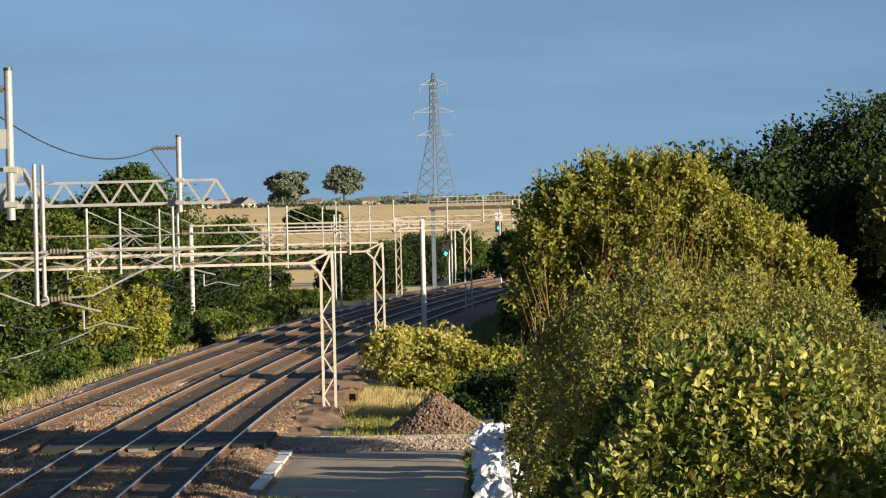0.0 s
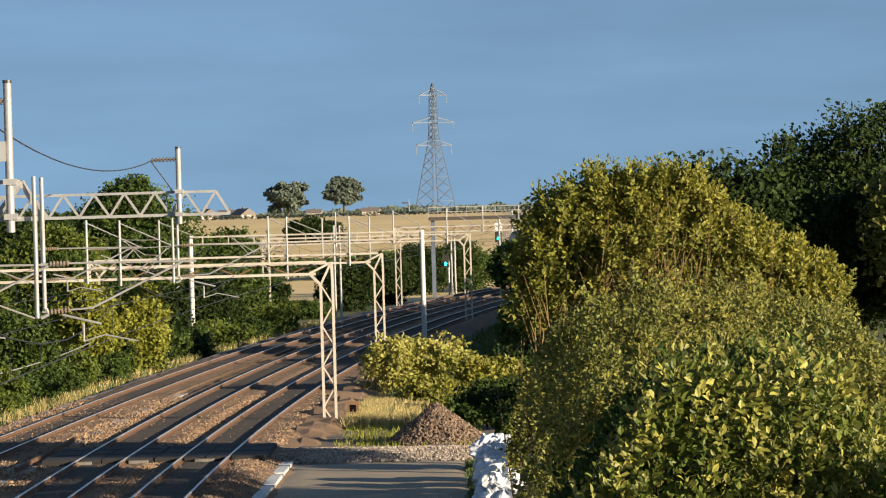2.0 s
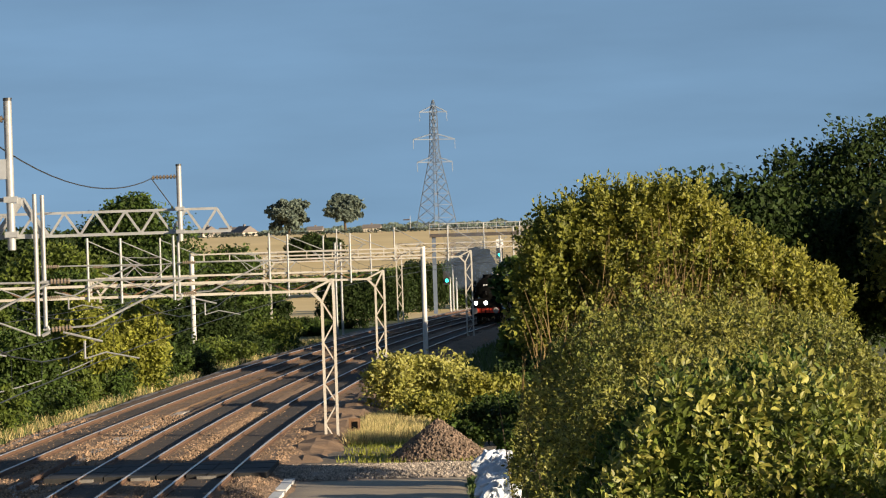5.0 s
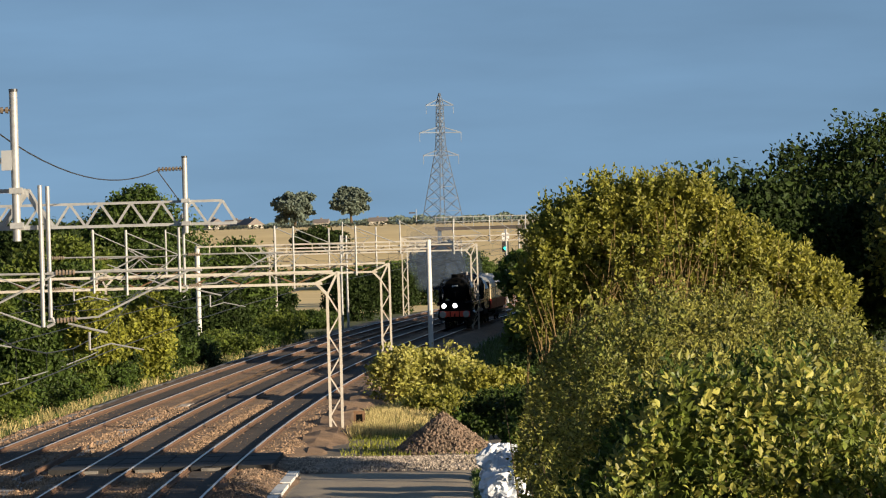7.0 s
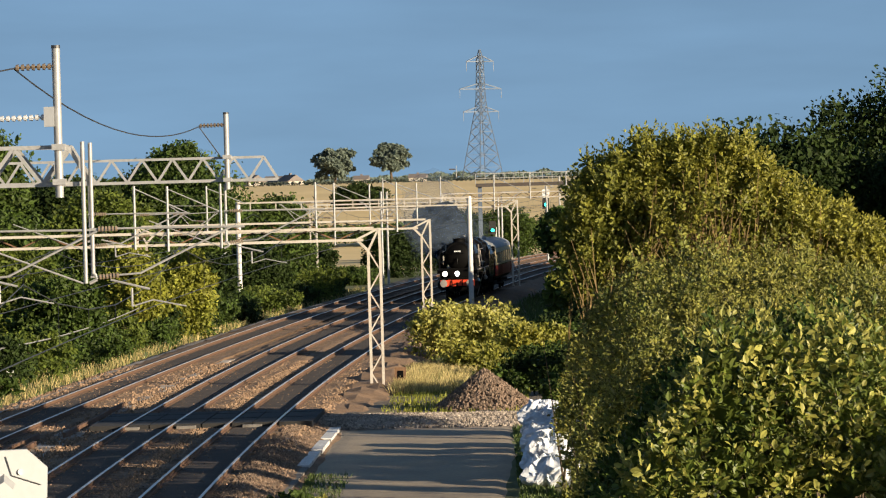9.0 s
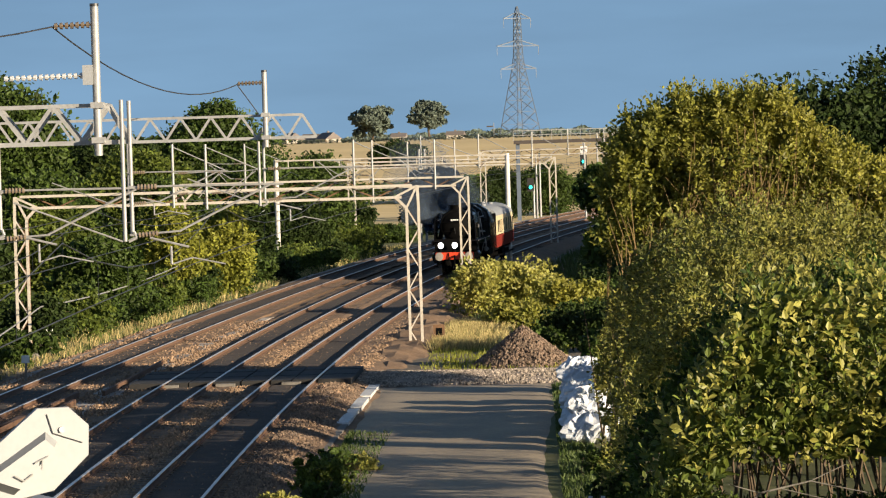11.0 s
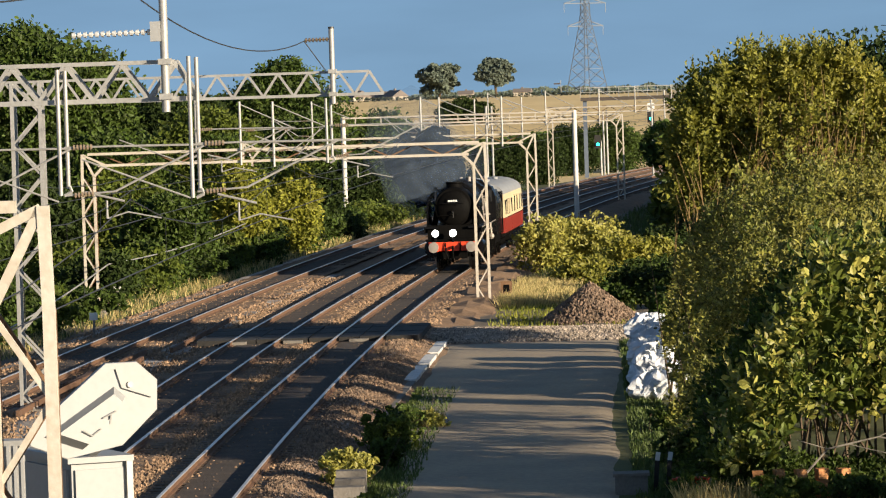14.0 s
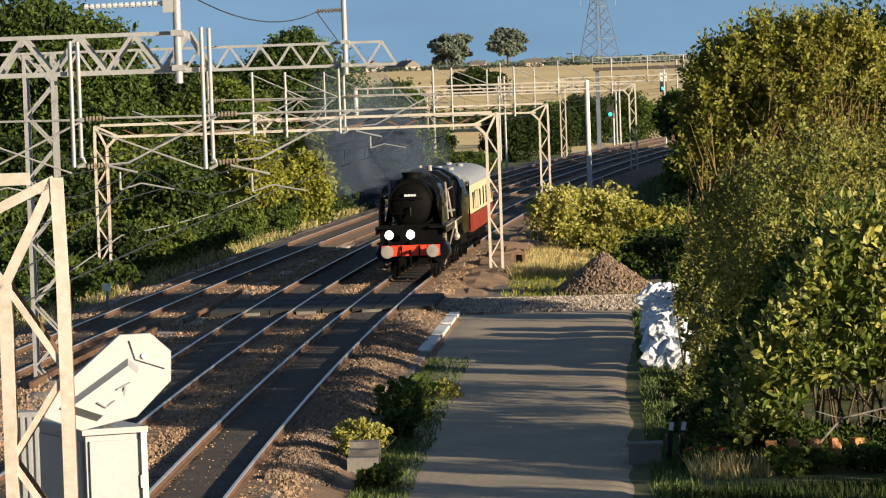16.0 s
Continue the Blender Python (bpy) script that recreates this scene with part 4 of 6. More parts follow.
# ---- enclosure beside the near portal ----
def enclosure():
    t = thing("equipment_enclosure", -5.05, 31.4, -0.5, "white equipment enclosure on a steel stand with octagonal panel", "enclosure", rz=24)
    part("cabinet", M().box(0.0, 0.55, 0.0, 1.5, 2.6, 4.72), WHITE, t)
    part("door", M().box(0.03, 0.5, -0.03, -0.004, 2.7, 4.66), WHITE, t)
    part("side_panel", M().box(-0.03, -0.004, 0.08, 1.42, 2.7, 4.66), WHITE, t)
    part("roof_lip", M().box(-0.05, 0.6, -0.06, 1.55, 4.724, 4.78), WHITE, t)
    part("edge_angle", M().bar((0.56, -0.02, 2.4), (0.56, -0.02, 4.78), 0.06).bar((0.66, 0.3, 2.4), (0.66, 0.3, 4.7), 0.05), STEEL, t)
    st = M()
    for x in (0.06, 0.49):
        for y in (0.06, 1.44):
            st.bar((x, y, -0.1), (x, y, 2.6), 0.09)
    st.box(-0.06, 0.6, -0.05, 1.55, 2.5, 2.596)
    part("stand", st, STEEL, t)
    part("hinge", M().box(0.51, 0.545, -0.06, -0.004, 3.2, 3.32), STEEL, t)
    part("hinge", M().box(0.51, 0.545, -0.06, -0.004, 4.2, 4.32), STEEL, t)
    # octagonal panel, drawn out towards its lower side
    at_ = lambda x, z, dy=0.0: Vector(((x + 4.92) / 0.91, -0.16 + dy, z + 0.5))
    outline = [(-4.63, 5.16), (-4.35, 5.16), (-4.17, 4.98), (-4.18, 4.7), (-4.5, 4.38), (-5.0, 4.28), (-5.32, 4.42), (-5.36, 4.52)]
    mid = (-4.68, 4.76)
    ring = lambda dy, k=1.0: [at_(mid[0] + (x - mid[0]) * k, mid[1] + (z - mid[1]) * k, dy) for x, z in outline]
    panel = part("panel", M().ngon_loop([ring(0.05), ring(0.0), ring(-0.008, 0.985)]), WHITE, t)
    cov = [(-4.56, 4.94), (-4.46, 4.84), (-4.86, 4.36), (-5.2, 4.5)]
    cm = (-4.8, 4.65)
    rr = lambda dy, k: [at_(cm[0] + (x - cm[0]) * k, cm[1] + (z - cm[1]) * k, dy) for x, z in cov]
    part("raised_cover", M().ngon_loop([rr(-0.004, 1.0), rr(-0.17, 0.78)]), WHITE, panel)
    part("cable", M().tube(at_(-4.55, 5.1, -0.02), at_(-4.5, 4.92, -0.02), 0.005, n=5).tube(at_(-4.5, 4.92, -0.02), at_(-4.24, 4.82, -0.02), 0.005, n=5), WIRE, panel)
    part("bolt", M().lathe("y", [(-0.03, 0.03), (0, 0.03)], tuple(at_(-4.42, 4.95)), 10), STEEL, panel)
    part("latch", M().tube(at_(-4.72, 4.66, -0.19), at_(-4.6, 4.72, -0.19), 0.008, n=6).tube(at_(-4.66, 4.6, -0.19), at_(-4.65, 4.69, -0.19), 0.009, n=6), STEEL, panel)
    part("latch", M().tube(at_(-4.9, 4.55, -0.19), at_(-4.82, 4.5, -0.19), 0.009, n=6).tube(at_(-4.82, 4.5, -0.19), at_(-4.74, 4.56, -0.19), 0.008, n=6), STEEL, panel)
    part("bracket", M().bar((0.25, -0.12, 4.9), (0.25, 0.3, 4.76), 0.08), STEEL, t)


enclosure()
rk = thing("louvred_cabinet", -6.0, 33.5, -0.5, "narrow grey louvred cabinet on a post", "cabinet")
part("body", M().box(-0.18, 0.18, 0, 0.3, 3.6, 4.75), STEEL, rk)
for i in range(5):
    part("rib", M().box(-0.17 + i * 0.07, -0.14 + i * 0.07, -0.02, -0.002, 3.65, 4.7), WHITE, rk)
part("post", M().tube((0, 0.15, -0.1), (0, 0.15, 3.6), 0.06), STEEL, rk)


# ---- road side things ----
def lump(rng, rx, ry, rz, n=14, rings=9, crumple=0.1, flat=0.7):
    """A crumpled, flat-bottomed sack shape standing on z = 0."""
    m = M()
    out = []
    off = rng.random() * 50
    for j in range(rings):
        v = j / (rings - 1)
        z = 2 * rz * v
        k = (1 - abs(2 * v - 1) ** 3.2) ** 0.4 * (1 - 0.12 * v)
        k = max(k, 0.3 if j == 0 else 0.12)
        ring = []
        for i in range(n):
            a = 2 * math.pi * i / n
            ca, sa = math.cos(a), math.sin(a)
            sq = (abs(ca) ** 4 + abs(sa) ** 4) ** -0.25
            q = Vector((ca * 1.6 + off, sa * 1.6, z * 1.8))
            d = 1 + crumple * (1.6 * noise.noise(q) + 1.3 * (0.5 - abs(noise.noise(q * 2.3))) + 0.5 * noise.noise(q * 6))
            ring.append((rx * ca * sq * k * d, ry * sa * sq * k * d, z + (crumple * noise.noise(Vector((ca * 3, sa * 3 + off, 7 + z))) if j else 0)))
        out.append(ring)
    return m.ngon_loop(out)


rng = np.random.default_rng(11)
SACKS = [(1.45 + 0.1 * (q % 2), 87.3 + 2.1 * q, -0.5, 0.68, 0.74, 0.39) for q in range(7)] + [(1.4 + 0.14 * ((q + 1) % 2), 88.0 + 2.2 * q, 0.2, 0.58, 0.72, 0.36) for q in range(6)] + [(2.75, 88.5, -0.5, 0.6, 0.7, 0.4)]
for k, (x, y, z, sx, sy, h) in enumerate(SACKS):
    b = thing("sack", x, y, z, "crumpled white plastic sack piled beside the road", "sack", "white sacks", rng.random() * 40 - 20)
    part("bag", lump(rng, sx, sy, h, 40, 18, 0.2), BAG, b)
    for i in range(4):
        fold = M()
        a = rng.random() * 6.28
        p = Vector((math.cos(a) * 0.35, math.sin(a) * 0.35, 2 * h - 0.12))
        fold.tube(p, p + Vector((rng.normal() * 0.22, rng.normal() * 0.2, 0.2)), 0.12, 0.05, 6)
        part("gathered_fold", fold, BAG, b)
    for sx_ in (-0.3, 0.35):
        part("strap", M().bar((sx_, -sy * 1.02, 0.2), (sx_ + 0.1, -sy * 0.98, 2 * h - 0.35), 0.05, 0.02), STRAP, b)


def heap(x, y, z, r, h, label):
    m = M()
    n, k = 40, 14
    rings = []
    for j in range(k):
        u = j / (k - 1)
        ring = []
        for i in range(n):
            a = 2 * math.pi * i / n
            d = r * (1 - u) * (1 + 0.12 * noise.noise(Vector((math.cos(a) * 1.5, math.sin(a) * 1.5, 3))))
            ring.append((d * math.cos(a), d * math.sin(a) * 1.25, h * (u ** 1.12) * (1 + 0.03 * noise.noise(Vector((a * 4, u * 9, 0)))) - 0.05 + 0.05 * noise.noise(Vector((d * math.cos(a) * 5, d * math.sin(a) * 5, 1)))))
        rings.append(ring)
    t = thing("gravel_heap", x, y, z, label, "gravel heap")
    part("mound", m.ngon_loop(rings), GRAVEL, t, smooth=True)
    rg = np.random.default_rng(4)
    def pl(q):
        a, u = q.random() * 6.28, q.random() ** 0.6
        return (r * 1.1 * u * math.cos(a), r * 1.3 * u * math.sin(a), max(0.0, h * (1 - u)) + 0.01)
    st = loose_stones("stone_cover", 2600, pl, 0.07, HEAP_STONE, "", 8)
    del st["category"]
    st.parent = t


heap(-0.35, 116.5, -0.5, 1.75, 1.45, "conical heap of brown gravel at the road end")

kerb = tagged(new("kerb"), "concrete road kerb with white painted stretches", "kerb", kind="structure")
y = 80.0
while y < 142.8:
    u = y / K
    white = 93.5 < u < 98.5 or 99.5 < u < 102.5 or 103.2 < u < 108.4
    x = -5.42 + 0.25 * (u - 94) / 14
    part("kerb_stone", M().box(x - 0.17, x + 0.17, y, y + 0.9, -0.6, -0.34 if white else -0.38), KERBPAINT if white else CONCRETE, kerb)
    y += 0.915
st = thing("concrete_block", -5.15, 66.6, -0.5, "stepped grey concrete blocks at the road edge", "concrete block")
for k in range(3):
    part("block", M().box(-0.3, 0.3, k * 0.5, 0.46 + k * 0.5, 0, 0.35 + 0.12 * k), CONCRETE, st)
bx = thing("concrete_chamber", 0.45, 66.9, -0.45, "grey concrete cable chamber beside the road", "chamber")
part("body", M().box(-0.3, 0.35, 0, 0.6, -0.1, 0.32), CONCRETE, bx)
part("lid", M().box(-0.34, 0.39, -0.03, 0.63, 0.32, 0.38), CONCRETE, bx)
for dx in (0.5, 0.75):
    pt = thing("marker_post", 0.45 + dx, 67.4, -0.5, "short black and white marker post", "post", "marker posts")
    part("post", M().bar((0, 0, -0.1), (0.06, 0, 0.62), 0.09), RUBBER, pt)
    part("tip", M().bar((0.06, 0, 0.62), (0.085, 0, 0.78), 0.09), PLATE, pt)
rb = thing("red_box", 1.65, 66.6, -0.5, "small red box in the grass", "box")
part("body", M().box(-0.35, 0.35, 0, 0.3, 0, 0.3), RED, rb)
part("lid", M().box(-0.37, 0.37, -0.02, 0.32, 0.3, 0.34), RED, rb)
brick_me = M().box(-0.105, 0.105, -0.05, 0.05, 0, 0.066).mesh("brick", BRICK)
for k in range(5):
    s_ = thing("brick_stack", 2.9 + k * 0.42, 65.0 + 0.1 * (k % 2), -0.5, "stack of orange bricks under the bush", "bricks", "brick stacks", k * 7)
    for j in range(9):
        for i in range(2):
            ob = new("brick", brick_me)
            ob.parent = s_
            ob.matrix_basis = pose(0.01 * (j % 2), i * 0.11, j * 0.07, 0, 0, 3 * ((j * 7 + i) % 3 - 1))
br = thing("dead_branch", 3.4, 65.4, -0.1, "bare dead branch hanging under the bush", "branch")
bm_ = M()
for a, c, d in (((0, 0, -0.4), (0.9, 0.2, 0.55), 0.03), ((0.9, 0.2, 0.55), (1.9, 0.3, 0.75), 0.022), ((1.9, 0.3, 0.75), (3.0, 0.2, 0.5), 0.015), ((0.9, 0.2, 0.55), (0.3, 0.1, 0.75), 0.012), ((1.9, 0.3, 0.75), (2.6, 0.4, 1.05), 0.012), ((1.3, 0.25, 0.63), (2.2, 0.1, 0.4), 0.012)):
    bm_.tube(a, c, d, d * 0.7, 6)
part("limb", bm_, CONCRETE, br)
sg = thing("lineside_sign", -3.62, 129.5, -0.5, "small dark square sign on a short post", "sign")
part("post", M().bar((0, 0.03, -0.2), (0, 0.03, 0.6), 0.06), STEEL, sg)
part("plate", M().box(-0.22, 0.22, -0.02, 0.0, 0.35, 0.85), RUST_BEAM, sg)
part("face", M().box(-0.12, 0.12, -0.03, -0.024, 0.45, 0.72), SOOT, sg)
for x, y in ((-18.9, 131), (-17.0, 112)):
    mp = thing("trackside_marker", x, y, -0.3, "white trackside marker post in the grass", "post", "trackside markers")
    part("post", M().bar((0, 0, -0.3), (0.05, 0, 0.75), 0.08), CONCRETE, mp)
    part("head", M().box(-0.1, 0.16, -0.05, 0.05, 0.75, 1.0), PLATE, mp)


# ---- train ----
TRAIN_V = 16.74


def train_y(t):
    return 157.5 + TRAIN_V * (16 - t)


def wheel(parent, name, x, y, r, spokes=0, m_=BLACK):
    """A wheel on a keyed pivot of its own; its mesh turns about x."""
    s = 1 if x > 0 else -1
    m = M().lathe("x", [(-0.07 * s, r * 0.99), (0.06 * s, r), (0.065 * s, r * 0.88), (-0.07 * s, r * 0.88)], (0, 0, 0), 24)
    m.lathe("x", [(-0.08 * s, r * 0.2), (0.1 * s, r * 0.2)], (0, 0, 0), 12)
    if spokes:
        for i in range(spokes):
            a = 2 * math.pi * i / spokes
            m.bar((0.02 * s, r * 0.15 * math.cos(a), r * 0.15 * math.sin(a)), (0.02 * s, r * 0.9 * math.cos(a), r * 0.9 * math.sin(a)), 0.06, 0.05)
    else:
        m.lathe("x", [(-0.02 * s, r * 0.9), (0.03 * s, r * 0.9)], (0, 0, 0), 20)
    ob = part(name, m, m_, parent)
    ob.matrix_basis = pose(x, y, r)
    WHEELS.append((ob, x, y, r))
    return ob


WHEELS = []


def build_engine():
    e = thing("steam_locomotive", 0, 0, 0, "black steam locomotive with red buffer beam and lit lamps", "locomotive")
    part("smokebox", M().lathe("y", [(0.85, 0.0), (0.85, 0.84), (0.9, 0.88), (3.0, 0.9), (3.02, 0.89)], (0, 0, 2.78), 32), SOOT, e, smooth=True)
    door = part("smokebox_door", M().lathe("y", [(0.62, 0.0), (0.63, 0.2), (0.68, 0.45), (0.77, 0.68), (0.82, 0.76), (0.852, 0.78)], (0, 0, 2.74), 32), SOOT, e, smooth=True)
    part("number_plate", M().box(-0.27, 0.27, 0.6, 0.66, 3.0, 3.13), BLACK, door)
    part("number_bars", M().box(-0.22, -0.12, 0.594, 0.6, 3.025, 3.105).box(-0.1, 0.0, 0.594, 0.6, 3.025, 3.105).box(0.02, 0.1, 0.594, 0.6, 3.025, 3.105).box(0.12, 0.22, 0.594, 0.6, 3.025, 3.105), PLATE, door, "pale raised bars on the plate")
    part("dart", M().tube((0, 0.5, 2.6), (0, 0.65, 2.6), 0.06).tube((0, 0.5, 2.6), (0.02, 0.5, 2.3), 0.025), BLACK, door)
    part("door_rail", M().tube((-0.5, 0.6, 2.95), (0.5, 0.6, 2.95), 0.014), BLACK, door)
    hinges = M().bar((-0.75, 0.72, 2.95), (0.2, 0.6, 2.9), 0.08, 0.03).bar((-0.75, 0.72, 2.4), (0.2, 0.6, 2.45), 0.08, 0.03)
    part("door_hinge", hinges, SOOT, door)
    part("boiler", M().lathe("y", [(3.02, 0.86), (6.0, 0.9), (9.0, 0.98), (9.02, 1.0)], (0, 0, 2.74), 32), BLACK, e, smooth=True)
    for y in (4.2, 5.6, 7.1, 8.6):
        part("boiler_band", M().lathe("y", [(y, 0.955 + 0.012 * (y - 4)), (y + 0.06, 0.955 + 0.012 * (y - 4))], (0, 0, 2.74), 32), BLACK, e)
    fb = M()
    sec = [(-1.12, 1.5), (1.12, 1.5), (1.14, 2.9), (0.95, 3.45), (0.5, 3.74), (-0.5, 3.74), (-0.95, 3.45), (-1.14, 2.9)]
    fb.ngon_loop([[(x, y, z) for x, z in sec] for y in (9.0, 11.6)])
    part("firebox", fb, BLACK, e)
    part("chimney", M().lathe("z", [(3.55, 0.46), (3.66, 0.38), (3.8, 0.37), (3.83, 0.42), (3.88, 0.41), (3.88, 0.28), (3.6, 0.28)], (0, 1.95, 0), 20), SOOT, e, smooth=True)
    part("dome", M().lathe("z", [(3.5, 0.42), (3.75, 0.4), (3.88, 0.3), (3.93, 0.12), (3.935, 0.0)], (0, 6.1, 0), 20), BLACK, e, smooth=True)
    part("top_feed", M().box(-0.3, 0.3, 4.6, 4.9, 3.5, 3.78), BLACK, e)
    part("safety_valve", M().tube((-0.2, 9.6, 3.7), (-0.2, 9.6, 3.95), 0.08).tube((0.2, 9.6, 3.7), (0.2, 9.6, 3.95), 0.08), BUFFER, e)
    for s in (-1, 1):
        part("smoke_deflector", M().add([(s * (a + d), y, z) for d in (0.0, 0.035) for a, y, z in ((1.2, 0.4, 1.95), (1.2, 3.2, 1.95), (1.18, 3.1, 2.9), (1.06, 3.0, 3.32), (0.98, 2.9, 3.44), (0.98, 1.1, 3.44), (1.06, 0.85, 3.32), (1.18, 0.6, 2.9))],
                                       [(0, 1, 2, 7), (7, 2, 3, 6), (6, 3, 4, 5), (15, 10, 9, 8), (14, 11, 10, 15), (13, 12, 11, 14)] + [(i, (i + 1) % 8, 8 + (i + 1) % 8, 8 + i) for i in range(8)]), BLACK, e)
        part("running_plate", M().box(min(s * 0.7, s * 1.36), max(s * 0.7, s * 1.36), 0.3, 11.0, 1.86, 1.94).box(min(s * 1.3, s * 1.36), max(s * 1.3, s * 1.36), 0.3, 11, 1.66, 1.87), BLACK, e)
        part("cylinder", M().lathe("y", [(0.9, 0.0), (0.9, 0.36), (1.0, 0.4), (2.3, 0.4), (2.4, 0.36), (2.42, 0.1)], (s * 1.02, 0, 0.98), 18).lathe("y", [(0.8, 0.0), (0.8, 0.2), (2.5, 0.2)], (s * 0.98, 0, 1.5), 14), BLACK, e, smooth=True)
        part("steam_pipe", M().tube((s * 0.7, 1.7, 3.1), (s * 1.05, 1.6, 1.6), 0.13, n=10), SOOT, e)
        part("handrail", M().tube((s * 1.02, 1.0, 3.05), (s * 1.1, 9.0, 3.1), 0.02, n=6), BUFFER, e)
        part("side_pipe", M().tube((s * 1.05, 3.2, 2.35), (s * 1.15, 9.2, 2.2), 0.045, n=6).tube((s * 1.1, 4.7, 3.4), (s * 1.15, 4.9, 2.0), 0.04, n=6).tube((s * 1.15, 7.4, 2.0), (s * 1.0, 7.4, 3.0), 0.04, n=6), BUFFER, e)
        buf = part("buffer", M().lathe("y", [(-0.06, 0.17), (-0.3, 0.14), (-0.3, 0.1), (-0.46, 0.09), (-0.46, 0.24), (-0.5, 0.23), (-0.515, 0.0)], (s * 0.87, 0, 1.06), 18), BUFFER, e, "pale worn steel buffer", smooth=True)
        part("buffer_housing", M().box(s * 0.87 - 0.2, s * 0.87 + 0.2, -0.09, -0.062, 0.86, 1.26), RED, buf)
        part("front_step", M().box(s * 1.1 - 0.18, s * 1.1 + 0.18, 0.5, 0.8, 0.45, 0.5).bar((s * 1.1, 0.65, 0.5), (s * 1.1, 0.65, 1.7), 0.05), BLACK, e)
        part("hose", M().tube((s * 0.35, -0.1, 1.25), (s * 0.33, -0.2, 0.8), 0.035, n=6).tube((s * 0.33, -0.2, 0.8), (s * 0.2, -0.2, 0.5), 0.035, n=6), SOOT, e)
        part("guard_iron", M().bar((s * 0.75, 0.2, 0.15), (s * 0.75, 0.35, 0.9), 0.06, 0.04), SOOT, e)
        part("coupling_rod", M().bar((s * 0.92, 4.1, 0.75), (s * 0.92, 8.2, 0.75), 0.05, 0.12), BUFFER, e, "bright steel coupling rod")
        part("connecting_rod", M().bar((s * 1.0, 2.6, 0.98), (s * 1.0, 6.15, 0.75), 0.06, 0.12), BUFFER, e, "bright steel connecting rod")
        part("valve_gear", M().bar((s * 1.02, 3.0, 1.5), (s * 1.02, 5.4, 1.3), 0.05, 0.1).bar((s * 1.02, 5.3, 1.75), (s * 1.02, 5.4, 0.9), 0.05, 0.12), BUFFER, e)
        part("sand_pipe", M().tube((s * 1.3, 6.2, 1.66), (s * 0.9, 5.6, 0.2), 0.03, n=5).tube((s * 1.3, 6.2, 1.9), (s * 1.3, 6.2, 1.6), 0.12, n=8), BUFFER, e)
        part("footplate_edge", M().box(s * 1.37 - 0.008, s * 1.37 + 0.008, 0.35, 11.0, 1.88, 1.91), BUFFER, e)
        part("injector", M().lathe("y", [(10.2, 0.05), (10.3, 0.14), (10.9, 0.14), (11.0, 0.05)], (s * 1.15, 0, 1.15), 10).tube((s * 1.15, 10.5, 1.2), (s * 1.15, 10.5, 1.7), 0.05, n=6), BUFFER, e)
        part("name_plate", M().box(min(s * 1.33, s * 1.35), max(s * 1.33, s * 1.35), 1.1, 2.2, 2.6, 2.78), BUFFER, e)
    part("buffer_beam", M().box(-1.12, 1.12, -0.06, 0.06, 0.88, 1.27), RED, e, "bright red buffer beam")
    part("drawhook", M().bar((0, -0.35, 1.02), (0, 0, 1.05), 0.08, 0.12).tube((0, -0.32, 0.98), (0, -0.25, 0.55), 0.05, n=6), SOOT, e)
    part("front_platform", M().box(-1.3, 1.3, 0.06, 0.9, 1.3, 1.38).box(-1.2, 1.2, 0.5, 0.84, 1.384, 2.0), SOOT, e)
    for x in (-0.8, 0.02):
        lamp = part("headlamp", M().lathe("y", [(0.1, 0.12), (-0.1, 0.15), (-0.12, 0.17), (-0.13, 0.16)], (x, 0, 1.66), 16).box(x - 0.05, x + 0.05, -0.05, 0.05, 1.3, 1.52), BLACK, e)
        part("lens", M().lathe("y", [(-0.132, 0.165), (-0.165, 0.12), (-0.175, 0.0)], (x, 0, 1.66), 18), LAMP, lamp, "bright white lit lens")
    part("frame", M().box(-0.62, 0.62, 0.1, 12.5, 0.55, 1.35), SOOT, e)
    cab = M()
    sec = [(-1.36, 1.35), (1.36, 1.35), (1.36, 3.0), (1.2, 3.4), (0.7, 3.75), (0, 3.88), (-0.7, 3.75), (-1.2, 3.4), (-1.36, 3.0)]
    cab.ngon_loop([[(x, y, z) for x, z in sec] for y in (11.5, 13.3)])
    part("cab", cab, BLACK, e)
    for s in (-1, 1):
        part("cab_window", M().box(s * 1.365 - 0.012, s * 1.365 + 0.012, 11.8, 12.7, 2.4, 3.0), GLASS, e)
        part("front_spectacle", M().box(s * 1.05 - 0.14, s * 1.05 + 0.14, 11.47, 11.495, 2.75, 3.3), GLASS, e)
    tn = M()
    sec = [(-1.32, 1.15), (1.32, 1.15), (1.32, 2.6), (1.1, 3.2), (-1.1, 3.2), (-1.32, 2.6)]
    tn.ngon_loop([[(x, y, z) for x, z in sec] for y in (13.7, 20.3)])
    part("tender_body", tn, BLACK, e)
    part("coal", lump(np.random.default_rng(2), 0.95, 2.0, 0.35, 20, 8, 0.2), SOOT, e).matrix_basis = pose(0, 15.9, 2.95)
    part("tender_frame", M().box(-1.2, 1.2, 13.7, 20.4, 0.75, 1.15), SOOT, e)
    part("tender_buffer_beam", M().box(-1.25, 1.25, 20.3, 20.42, 0.85, 1.3), SOOT, e)
    for s in (-1, 1):
        for y in (1.55, 3.1):
            wheel(e, "bogie_wheel", s * 0.75, y, 0.46)
        for y in (4.1, 6.15, 8.2):
            wheel(e, "driving_wheel", s * 0.75, y, 0.94, 14)
        wheel(e, "trailing_wheel", s * 0.75, 10.6, 0.5)
        for y in (14.9, 17.0, 19.1):
            wheel(e, "tender_wheel", s * 0.75, y, 0.5)
    return e


